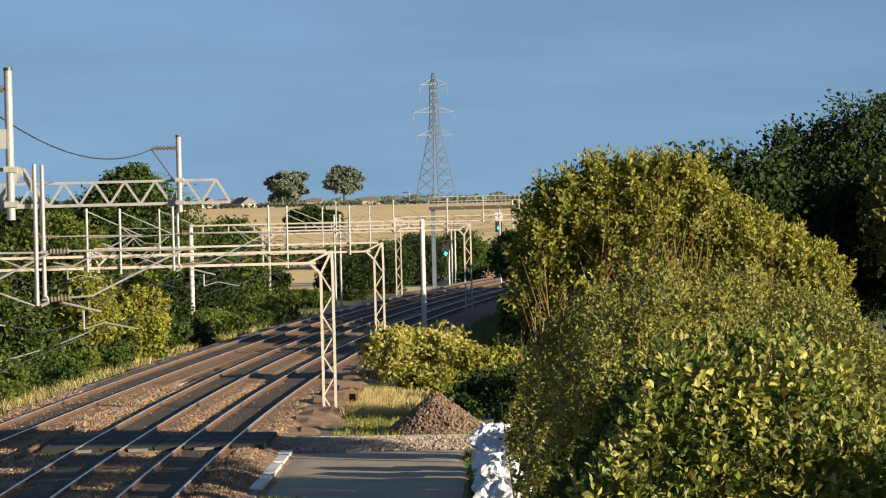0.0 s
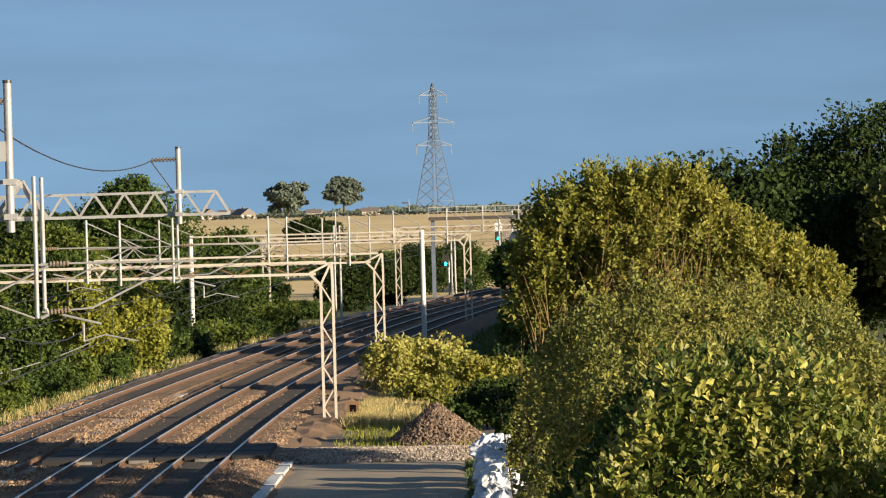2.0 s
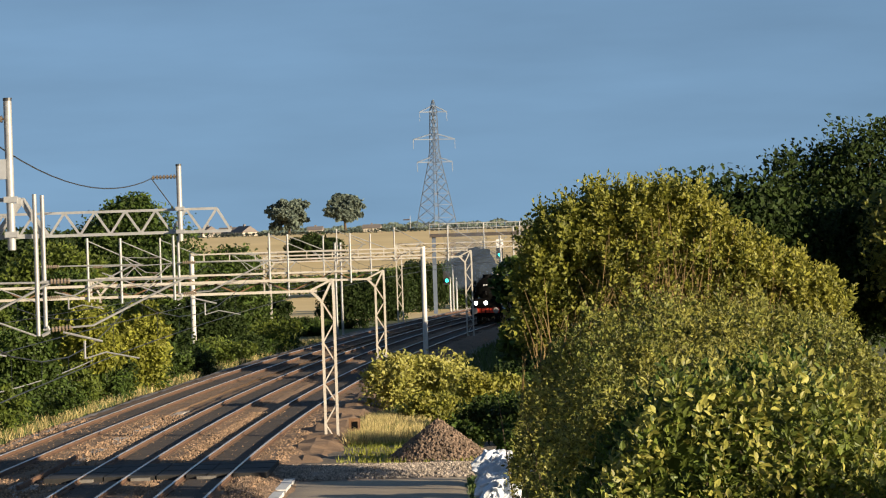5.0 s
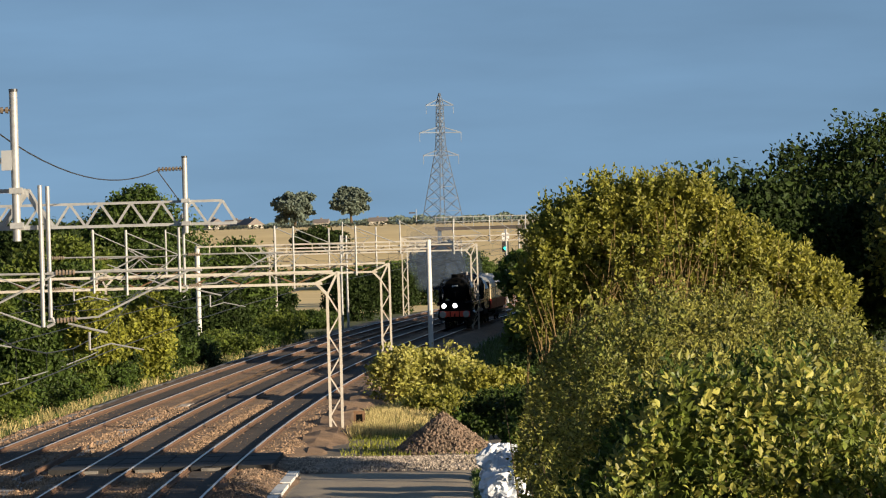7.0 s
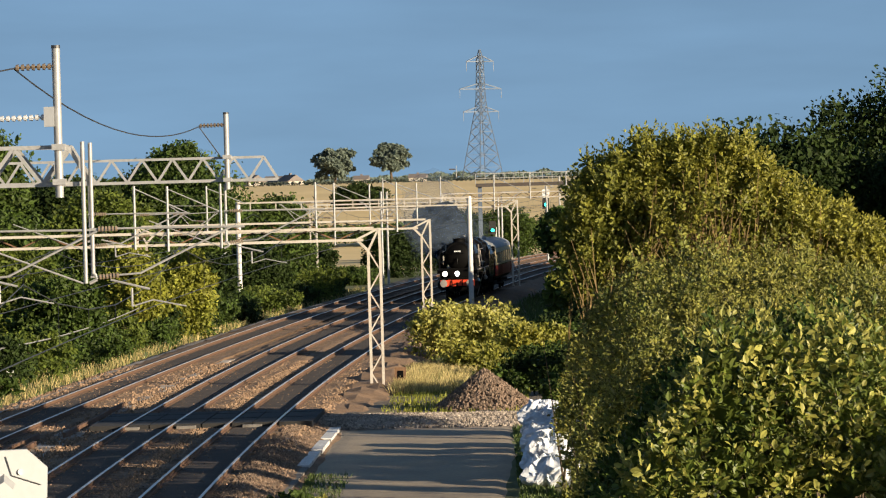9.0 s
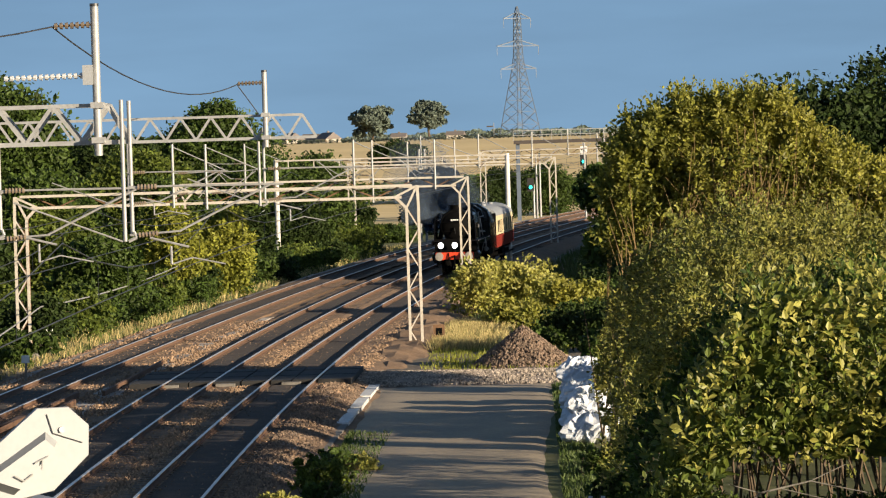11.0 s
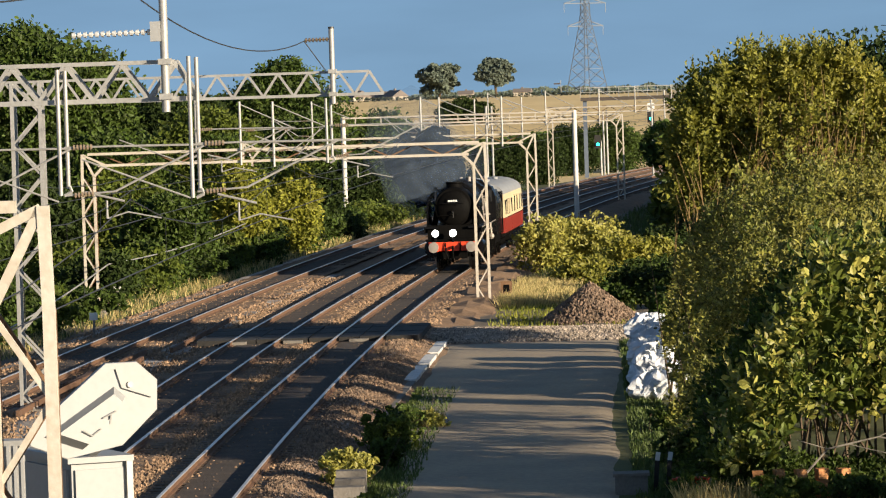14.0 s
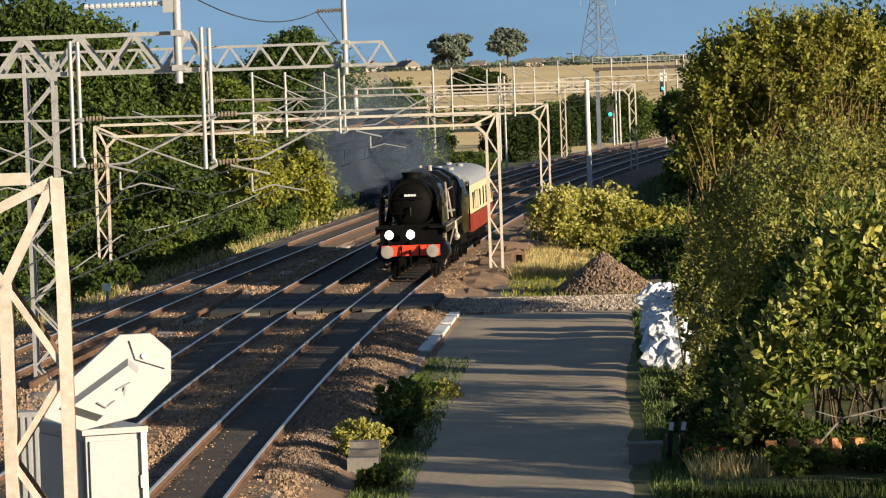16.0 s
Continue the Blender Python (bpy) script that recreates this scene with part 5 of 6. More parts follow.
def build_coach():
    c = thing("railway_coach", 0, 0, 0, "cream and crimson railway coach with grey roof", "railway coach")
    side = lambda z: 1.4 - 0.05 * max(0, (z - 1.9)) ** 2 - 0.04 * max(0, 1.6 - z)
    def shell(name, z0, z1, m_):
        zs = [z0 + (z1 - z0) * i / 4 for i in range(5)]
        ring = [(side(z), z) for z in zs] + [(-side(z), z) for z in reversed(zs)]
        return part(name, M().ngon_loop([[(x, y, z) for x, z in ring] for y in (0.35, 14.6)]), m_, c)
    shell("lower_body", 1.05, 1.86, MAROON)
    shell("upper_body", 1.864, 3.12, CREAM)
    rf = [(side(3.12) + 0.02, 3.124)] + [(1.33 * math.cos(a), 3.16 + 0.64 * math.sin(a)) for a in [math.pi * i / 12 for i in range(13)]] + [(-side(3.12) - 0.02, 3.124)]
    part("roof", M().ngon_loop([[(x, y, z) for x, z in rf] for y in (0.3, 14.65)]), ROOF, c, "grey curved roof", smooth=True)
    for y in (3, 6, 9, 12):
        part("roof_vent", M().lathe("z", [(3.75, 0.14), (3.88, 0.16), (3.9, 0.05)], (0.35 if y % 2 else -0.35, y, 0), 10), ROOF, c)
    part("end_panel", M().box(-1.3, 1.3, 0.3, 0.348, 1.1, 3.3), BLACK, c, "black coach end")
    part("gangway", M().box(-0.55, 0.55, -0.1, 0.298, 1.2, 3.35), SOOT, c)
    for s in (-1, 1):
        for b in range(4):
            part("window_bar", M().box(s * side(2.4) - 0.03, s * side(2.4) + 0.035, 2.3 + b * 0.45, 2.34 + b * 0.45, 2.05, 2.8), CREAM, c)
        part("guard_window", M().box(s * side(2.4) - 0.02, s * side(2.4) + 0.022, 2.1, 4.1, 2.02, 2.82), GLASS, c)
        for k in range(3):
            y = 7.2 + k * 2.0
            x = s * side(2.4)
            part("window", M().box(x - 0.02, x + 0.022, y, y + 1.15, 2.02, 2.85), GLASS, c)
            part("window_frame", M().box(x - 0.03, x + 0.03, y - 0.05, y, 1.98, 2.89).box(x - 0.03, x + 0.03, y + 1.15, y + 1.2, 1.98, 2.89).box(x - 0.03, x + 0.03, y, y + 1.15, 2.852, 2.9).box(x - 0.03, x + 0.03, y, y + 1.15, 1.97, 2.018), CREAM, c)
        for y in (0.7, 5.4, 13.4):
            x = s * 1.4
            d = part("door", M().box(x - 0.012, x + 0.016, y, y + 0.75, 1.15, 1.855), MAROON, c)
            part("door_window", M().box(s * side(2.4) - 0.02, s * side(2.4) + 0.022, y + 0.12, y + 0.62, 2.05, 2.8), GLASS, d)
        part("step_board", M().box(s * 1.36 - 0.08, s * 1.36 + 0.08, 0.8, 14.0, 0.55, 0.6), SOOT, c)
        part("solebar", M().box(s * 1.15 - 0.06, s * 1.15 + 0.06, 0.4, 14.5, 0.86, 1.048), SOOT, c)
        part("waist_line", M().box(s * 1.4 - 0.012, s * 1.4 + 0.012, 0.36, 14.59, 1.84, 1.88), BLACK, c)
    for y0 in (2.7, 12.2):
        part("bogie", M().box(-1.1, 1.1, y0 - 1.7, y0 + 1.7, 0.45, 0.72).box(-0.6, 0.6, y0 - 0.4, y0 + 0.4, 0.7, 1.06), SOOT, c)
        for s in (-1, 1):
            for dy in (-1.3, 1.3):
                wheel(c, "coach_wheel", s * 0.75, y0 + dy, 0.457)
    part("battery_box", M().box(-1.2, 1.2, 6.3, 8.6, 0.4, 1.04), SOOT, c)
    return c


ENGINE = build_engine()
COACH = build_coach()


def shorten(y):
    """Brings cab and tender closer to the boiler."""
    return y if y < 8.9 else 8.9 + (y - 8.9) * 0.62


def trim(top, wide, tall, back=False):
    """Narrows the bodywork of a vehicle and lowers what stands above its frames; wheels stay."""
    todo = list(top.children)
    while todo:
        ob = todo.pop()
        if "wheel" in ob.name:
            if back:
                ob.location.y = shorten(ob.location.y)
            continue
        todo += ob.children
        if back and ob.name.startswith("coal"):
            ob.matrix_basis = pose(0, 13.1, 2.85) @ Matrix.Diagonal((0.93, 0.62, 1, 1))
            continue
        if ob.type == "MESH":
            for v in ob.data.vertices:
                v.co.x *= wide
                v.co.y = shorten(v.co.y) if back else v.co.y
                v.co.z = min(v.co.z, 1.0) + max(v.co.z - 1.0, 0.0) * tall


trim(ENGINE, 0.93, 0.975, True)
WHEELS = [(ob, x, ob.location.y, r) for ob, x, y, r in WHEELS]
trim(COACH, 0.95, 0.88)


def puff(rng, r):
    m = M()
    n, k = 30, 18
    o = rng.random() * 40
    rings = []
    for j in range(1, k):
        th = math.pi * j / k
        ring = []
        for i in range(n):
            a = 2 * math.pi * i / n
            d = Vector((math.sin(th) * math.cos(a), math.sin(th) * math.sin(a), math.cos(th)))
            ring.append(tuple(d * r * (1 + 0.4 * noise.noise(d * 1.3 + Vector((o, 0, 0))) + 0.12 * noise.noise(d * 4 + Vector((o, 0, 0))))))
        rings.append(ring)
    return m.ngon_loop(rings)


SMOKES = []
rng = np.random.default_rng(21)
for k in range(22):
    u = k / 21
    s_ = thing("smoke_puff", 0, 0, 0, "thin blue-grey puff of chimney smoke", "smoke", "smoke trail")
    pf = part("cloud", puff(rng, 0.35 + 1.9 * u), SMOKE, s_)
    pf.data.shade_smooth()
    pf.visible_shadow = False
    SMOKES.append((s_, 1.8 + 36 * u ** 1.15, -0.1 - 4.6 * u ** 0.8 + 1.0 * rng.normal() * u, 4.2 + 1.3 * u * rng.normal() - 0.2 * u, rng.random() * 6))

# ---- vegetation ----
SUNDIR = Vector((SUN_AZ[0], SUN_AZ[1], 0)).normalized()


def slot_width(i):
    """How open the gap of that number between the bushes is."""
    v = abs(math.sin(9.7 * i + 0.8))
    return v if v > 0.35 else 0.0


def sprig_leaves(rng, base, way, length, per, size, long=1.8):
    """Leaves set along short shoots that start at base and grow along way."""
    n = len(base) * per
    u = ((np.arange(per)[None, :] + rng.random((len(base), per))) / per).reshape(n, 1)
    d = np.repeat(way, per, 0)
    r = rng.normal(size=(n, 3))
    r -= d * (r * d).sum(1)[:, None]
    r /= np.linalg.norm(r, axis=1)[:, None]
    a = d * (0.25 + 0.7 * u) + 0.8 * r + 0.25 * rng.normal(size=(n, 3))
    a /= np.linalg.norm(a, axis=1)[:, None]
    s = size * (1 + 0.3 * rng.normal(size=(n, 1))).clip(0.45, 1.45) * (1.1 - 0.35 * u)
    at = np.repeat(base, per, 0) + d * u * np.repeat(length, per)[:, None] + 0.3 * s * r + a * s * long / 2
    c = 0.7 * rng.normal(size=(n, 3)) + np.array([0.45, -0.4, 0.6])
    c -= a * (c * a).sum(1)[:, None]
    c /= np.linalg.norm(c, axis=1)[:, None]
    L, Wd, Cu = a * s * long / 2, np.cross(c, a) * s / 2, c * s * 0.16
    vs = np.stack([at - L, at + L, at - L * 0.2 + Wd + Cu, at + L * 0.5 + Wd * 0.7 + Cu, at - L * 0.2 - Wd + Cu, at + L * 0.5 - Wd * 0.7 + Cu], 1).reshape(-1, 3)
    i = np.arange(n)[:, None] * 6
    return vs, np.concatenate([i + np.array([[0, 1, 3, 2]]), i + np.array([[0, 4, 5, 1]])])


def in_gap(x, y, slot):
    """Whether a place lies in one of the lanes between the stems that let the low sun through."""
    q = x * -SUNDIR.y + y * SUNDIR.x + 0.6
    return slot > 0 and q % 5.0 < slot * slot_width(math.floor(q / 5.0))


def unit(v):
    return v / np.linalg.norm(v, axis=1)[:, None]


def bush(name, y5, x0, x1, thick, top, n, per, size, leaf, label, seed, slot=5.2, long=1.8, shoot=0.45, hollow=None, open_to=0.78, tips=None, plumes=90):
    """A long rounded bush of leafy shoots over a lumpy surface; top gives its height at x, hollow the height of its underside."""
    rng = np.random.default_rng(seed)
    t = thing(name, (x0 + x1) / 2, y5, -0.55, label, "bush", "roadside bushes")
    o = np.array(t.matrix_basis.translation)
    def places(m, depth0, depth1, a0=-3, a1=145):
        x = x0 + (x1 - x0) * rng.random(m)
        th = np.radians(a0 + (a1 - a0) * rng.random(m) ** 1.15)
        lump = np.array([noise.noise(Vector((a * 0.75, b * 1.5, seed))) + 0.5 * noise.noise(Vector((a * 1.9, b * 3.5, seed + 9))) for a, b in zip(x, th)])
        edge = 1 - 0.7 * np.abs(2 * (x - x0) / (x1 - x0) - 1) ** 7
        high = np.array([top(a) + 0.5 for a in x]) * edge
        rad = (1 + 0.17 * lump) * (1 - depth0 - (depth1 - depth0) * rng.random(m) ** 1.7)
        cs, sn = np.cos(th), np.sin(th).clip(0, 1)
        y = y5 * K + (x - 5) * 0.12 - np.sign(cs) * np.abs(cs) ** 0.75 * thick / 2 * rad
        z = high * rad * sn ** 0.8
        ok = np.array([not (zz < (open_to if a < 7.5 or y5 < 65 else 1.2) * hh and in_gap(a, b, slot)) and (hollow is None or zz - 0.5 > hollow(a)) for a, b, zz, hh in zip(x, y, z, high)])
        side = 2 * (x - x0) / (x1 - x0) - 1
        out = np.stack([0.8 * side ** 7, -0.75 * cs, 0.5 + 0.6 * sn], 1)
        return np.stack([x, y, z - 0.5], 1)[ok] - o, unit(out + 0.38 * rng.normal(size=(m, 3)))[ok]
    base, way = places(n, 0.0, 0.3)
    vs, fs = sprig_leaves(rng, base, way, shoot * (0.6 + 0.9 * rng.random(len(base)) ** 2), per, size, long)
    raw("foliage", vs, fs, leaf, t)
    base, way = places(plumes, -0.03, 0.06, 25, 110)
    vs, fs = sprig_leaves(rng, base, unit(way + np.array([0, 0, 0.9])), shoot * (1.0 + 1.0 * rng.random(len(base))), int(per * 1.3), size, long)
    tagged(raw("shoot_growth", vs, fs, tips or leaf, t), kind="stuff")
    # Outermost shoots in a lighter leaf: sun on the tips put into colour.
    if tips:
        base, way = places(n // 4, -0.04, 0.08, 15, 130)
        vs, fs = sprig_leaves(rng, base, way, shoot * (0.4 + 0.8 * rng.random(len(base))), per, size * 1.05, long)
        tagged(raw("tip_growth", vs, fs, tips, t), kind="stuff")
    base, way = places(n // 2, 0.22, 0.6)
    vs, fs = leaves(rng, base, size * 3.0)
    raw("inner_foliage", vs, fs, leaf, t)
    wood = M()
    for k in range(26):
        x = x0 + (x1 - x0) * (k + rng.random()) / 26
        b = Vector((x + 0.3 * rng.normal(), y5 * K + (x - 5) * 0.12 + 0.4 * rng.normal(), -0.55)) - Vector(o)
        e = b + Vector((0.5 * rng.normal(), 0.4 * rng.normal() - 0.3, 0.8 * (top(x) + 0.3)))
        wood.tube(b, b.lerp(e, 0.5), 0.035, 0.022, 5).tube(b.lerp(e, 0.5), e, 0.022, 0.008, 4)
    tagged(part("stem_work", wood, BARK, t), kind="stuff")
    return t


def stemmy_bush(name, y5, lobes, n, per, size, leaf, label, seed, n_stems=210):
    """A tall bush with bare tan stems below and tufted leafy heads (x, z, rx, rz) above."""
    rng = np.random.default_rng(seed)
    t = thing(name, 6.0, y5, -0.55, label, "bush", "roadside bushes")
    o = np.array(t.matrix_basis.translation)
    L = np.array(lobes)
    w = L[:, 2] * L[:, 3]
    k = rng.choice(len(L), size=n, p=w / w.sum())
    d = unit(rng.normal(size=(n, 3)) + np.array([0, -0.25, 0.35]))
    bump = np.array([1 + 0.5 * noise.noise(Vector(v * 2.2) + Vector((7.0 * a, 0, 0))) for v, a in zip(d, k)])
    rad = (bump * (1 - 0.55 * rng.random(n) ** 1.6))[:, None]
    deep = np.array([0.9 * math.sin(3.1 * a) for a in k])
    c = np.stack([L[k, 0], y5 * K + deep, L[k, 1]], 1) + d * rad * np.stack([L[k, 2], 0.5 + 0.7 * L[k, 2], L[k, 3]], 1) - o
    way = unit(d * 0.6 + np.array([0, 0, 0.75]) + 0.3 * rng.normal(size=(n, 3)))
    vs, fs = sprig_leaves(rng, c, way, 0.3 + 0.5 * rng.random(n) ** 2, per, size)
    raw("foliage", vs, fs, leaf, t)
    c = np.stack([rng.uniform(4.2, 9.8, 520), y5 * K - 1.3 + 0.5 * rng.normal(size=520), 4.6 + 2.3 * rng.random(520)], 1) - o
    c[:, 2] -= np.clip(c[:, 0] + o[0] - 7.3, 0, 3) * 0.45
    vs, fs = sprig_leaves(rng, c, unit(np.array([0, -0.2, 0.8]) + 0.5 * rng.normal(size=(520, 3))), 0.25 + 0.3 * rng.random(520), 11, size)
    tagged(raw("side_growth", vs, fs, leaf, t), kind="stuff")
    k = rng.integers(len(L), size=130)
    c = np.stack([L[k, 0] + 0.8 * L[k, 2] * rng.uniform(-1, 1, 130), y5 * K - 0.3 + 0.6 * rng.normal(size=130), L[k, 1] + 0.75 * L[k, 3]], 1) - o
    vs, fs = sprig_leaves(rng, c, unit(np.array([0, 0, 1.0]) + 0.22 * rng.normal(size=(130, 3))), 0.45 + 0.5 * rng.random(130), 26, size)
    tagged(raw("shoot_growth", vs, fs, leaf, t), kind="stuff")
    wood = M()
    for i in range(n_stems):
        j = int(rng.choice(len(L) - 3, p=w[:-3] / w[:-3].sum()))
        if L[j, 0] < 5.0 and i % 9:
            continue
        e = Vector((L[j, 0] + 0.75 * L[j, 2] * rng.normal(), y5 * K - 1.0 + 0.6 * rng.normal(), L[j, 1] + 0.4 * L[j, 3] * rng.normal())) - Vector(o)
        b = Vector((2.4 + (e.x + o[0] - 2.4) * 0.75 + 0.5 * rng.normal() + 0.6 - o[0], 0.5 * rng.normal() - 1.0, 0.0))
        m1 = b.lerp(e, 0.5) + Vector((0.45 * rng.normal(), 0.2 * rng.normal(), 0))
        m2 = b.lerp(e, 0.75) + Vector((0.3 * rng.normal(), 0.12 * rng.normal(), 0))
        wood.tube(b, m1, 0.04, 0.026, 5).tube(m1, m2, 0.026, 0.017, 5).tube(m2, e, 0.017, 0.006, 4)
        for q in range(4):
            f = m2 + Vector((0.35 * rng.normal(), 0.25 * rng.normal(), 0.5 + 0.5 * rng.random()))
            wood.tube(m1.lerp(m2, 0.3 + 0.6 * rng.random()), f, 0.016, 0.006, 4)
    tagged(part("stem_work", wood, TWIG, t), kind="stuff")
    return t


def ramp(pts):
    return lambda x: float(np.interp(x, [p[0] for p in pts], [p[1] for p in pts]))


stemmy_bush("tall_bush", 92.0, [(2.8, 6.3, 0.7, 1.2), (2.6, 5.2, 0.7, 1.1), (3.6, 6.9, 0.7, 1.1), (4.5, 7.2, 0.85, 1.1), (5.6, 7.3, 0.8, 1.0), (6.6, 7.25, 0.8, 1.0), (7.3, 6.6, 0.7, 1.0), (3.9, 5.6, 0.8, 0.9), (8.2, 6.0, 0.8, 0.85), (9.2, 5.5, 0.8, 0.8), (10.1, 5.0, 0.8, 0.8), (3.2, 4.5, 0.9, 0.8)], 3700, 17, 0.078, LEAF_GOLD, "tall upright bush with golden-green leaves and bare tan stems", 31)
bush("tall_bush", 86.2, 1.7, 11.8, 6.6, ramp([(1.2, 3.2), (2, 4.7), (5, 5.35), (8, 5.2), (10, 4.6), (12, 4.1)]), 4200, 17, 0.062, LEAF_OLIVE, "dense rounded bush with small grey-olive leaves", 32)
bush("tall_bush", 80.4, 1.9, 11.8, 6.4, ramp([(1.3, 2.2), (2.2, 3.9), (5, 4.9), (8, 4.9), (11, 4.2)]), 4200, 17, 0.062, LEAF_OLIVE, "dense rounded bush with small grey-olive leaves", 33)
bush("tall_bush", 75.4, 2.0, 11.0, 6.2, ramp([(1.5, 1.6), (2.5, 3.3), (5, 4.2), (8, 4.4), (10, 4.2)]), 4000, 17, 0.062, LEAF_OLIVE, "dense rounded bush with small grey-olive leaves", 34)
bush("leafy_bush", 70.6, 2.0, 10, 5.4, ramp([(2, 1.8), (3.4, 3.1), (5, 3.9), (7, 4.1), (9, 3.9)]), 2500, 13, 0.085, LEAF_GREEN, "leafy bush with broad green leaves", 35)
# Green leaves, with yellow tips painting the sun's highlights.
bush("broad_leaved_sapling", 66.9, 2.3, 9.2, 4.2, ramp([(2.3, 1.7), (3.2, 2.7), (4.2, 3.9), (5.6, 4.2), (7, 4.0), (9, 3.4)]), 1150, 8, 0.112, LEAF_MID, "young broad-leaved tree with large leaves, sunlight painted on the outer ones", 36, slot=0, long=1.7, shoot=0.65, tips=LEAF_YELLOW, plumes=40, hollow=ramp([(2.3, 0.0), (3.2, 0.4), (4.0, 1.0), (9, 1.1)]))
# Two rows right of the view, added to shade the foreground and near tracks.
bush("tall_bush", 62.0, 8.8, 14.5, 4.0, ramp([(8.6, 2.5), (11, 3.2), (14.5, 3.6)]), 1100, 12, 0.085, LEAF_GREEN, "dense green bush out of view, added to shade the foreground", 40, slot=2.4, open_to=1.0)
bush("tall_bush", 56.0, 7.5, 15.5, 5.0, ramp([(7, 3.2), (11, 4.4), (15.5, 4.6)]), 1100, 12, 0.085, LEAF_GREEN, "dense green bush out of view, added to shade the foreground", 47, slot=2.0, open_to=1.0)
bush("undergrowth", 66.8, 1.3, 10, 3.2, ramp([(1.3, 0.0), (1.9, 0.5), (3, 0.5), (4, -0.1), (10, 0.0)]), 900, 12, 0.07, LEAF_GREEN, "dense dark undergrowth at the foot of the bushes", 37, slot=0, shoot=0.25)
bush("undergrowth", 72.6, 1.4, 10, 3.2, ramp([(1.4, 0.1), (2.2, 1.3), (6, 1.8), (10, 1.8)]), 900, 12, 0.07, LEAF_OLIVE, "dense olive undergrowth between the bushes", 38)
bush("undergrowth", 78, 1.6, 10, 3.2, ramp([(1.6, 0.2), (2.4, 1.6), (6, 2.2), (10, 2.2)]), 900, 12, 0.07, LEAF_OLIVE, "dense olive undergrowth between the bushes", 39)
tree("dark_tree", 7.9, 98.5, -0.6, [(0, 0, 7.2, 2.6, 2.6, 2.2), (-0.6, 0.5, 7.7, 1.6, 1.6, 1.4), (1.6, 0.5, 7.6, 1.7, 1.7, 1.5)], 27000, 0.095, LEAF_DARK, "dark green tree behind the bushes", "dark trees", seed=41, trunk=0.22)
tree("dark_tree", 11.9, 100, -0.6, [(0, 0, 6.3, 3, 2.6, 1.9), (1.5, 0, 6.8, 2.2, 2.0, 2.0)], 27000, 0.095, LEAF_DARK, "dark green tree behind the bushes", "dark trees", seed=42, trunk=0.22)
tree("willow", 14.2, 97, -0.6, [(0, 0, 7.2, 1.8, 2.0, 2.2), (0.6, 0, 8, 1.6, 1.6, 2.2)], 17000, 0.1, LEAF_OLIVE, "drooping olive-brown willow at the wood's edge", seed=43, trunk=0.2)
tree("dark_tree", 20.2, 174, -0.9, [(0, 0, 6.4, 4.2, 4, 4.4), (-1.6, 0, 9.7, 2.4, 2.6, 2.4), (2, 0, 11.0, 3, 3, 2.3), (5, 1, 8.2, 3.5, 3, 4.2)], 34000, 0.14, LEAF_DARK, "tall dark tree rising above the bushes", "dark trees", seed=44, trunk=0.35)
tree("dark_tree", 6.0, 222, -1, [(0.4, 0, 4.9, 2.0, 2.6, 1.8), (-1.2, -2, 4.9, 1.6, 2, 1.3), (1.6, -1, 5.6, 2, 2, 1.6), (1.8, 0, 3, 1.8, 2.4, 2.4)], 9000, 0.24, LEAF_GREEN, "dull green tree beside the curve", "lineside trees", seed=45)
tree("dark_tree", 9, 195, -1, [(0, 0, 3.5, 2.5, 3, 2.8), (1.5, 2, 5, 2.4, 2.6, 2.2)], 9000, 0.24, LEAF_GREEN, "dull green tree beside the curve", "lineside trees", seed=46)

# Trees mostly hidden by the big bushes, added to shade the far tracks.
for k in range(28):
    y = 167 + 4.3 * k
    rg = np.random.default_rng(500 + k)
    x, h = max(centre(y * K) + 8.0, 0.0172 * y + 2.4) + (0 if k % 2 else 2.3) + 0.3 * rg.normal(), 4.6 + 0.07 * (y - 168) / 8 + 0.5 * rg.random()
    if 180 < y < 222:
        h *= 0.8
    lobes = [(0, 0, h * 0.48, 1.8, 5.2, h * 0.45)] + [(0.3 + rg.normal() * 0.7, rg.normal() * 2.4, h * (0.4 + 0.4 * rg.random()), 1.4, 2.2, h * 0.2) for j in range(4)]
    tree("lineside_tree", x, y, -1.1, lobes, 4500, 0.2, LEAF_GREEN if k % 3 else LEAF_DARK, "green tree mostly hidden beside the curve, added to shade the tracks", "lineside trees", seed=520 + k, trunk=0.14)

# Taller hidden row, added so its shadow reaches the coach.
for k in range(9):
    y = 207 + 5.2 * k
    rg = np.random.default_rng(560 + k)
    x, h = max(centre(y * K) + 12.5, 0.04 * y + 2.0) + 0.8 * rg.normal(), 7.6 + 0.9 * rg.random()
    lobes = [(0, 0, h * 0.5, 2.4, 3.4, h * 0.42)] + [(rg.normal() * 0.9, rg.normal() * 1.8, h * (0.45 + 0.4 * rg.random()), 1.6, 2.0, h * 0.18) for j in range(4)]
    tree("lineside_tree", x, y, -1.1, lobes, 5000, 0.2, LEAF_DARK, "tall dark tree hidden beside the curve, added to shade the train", "lineside trees", seed=580 + k, trunk=0.18)

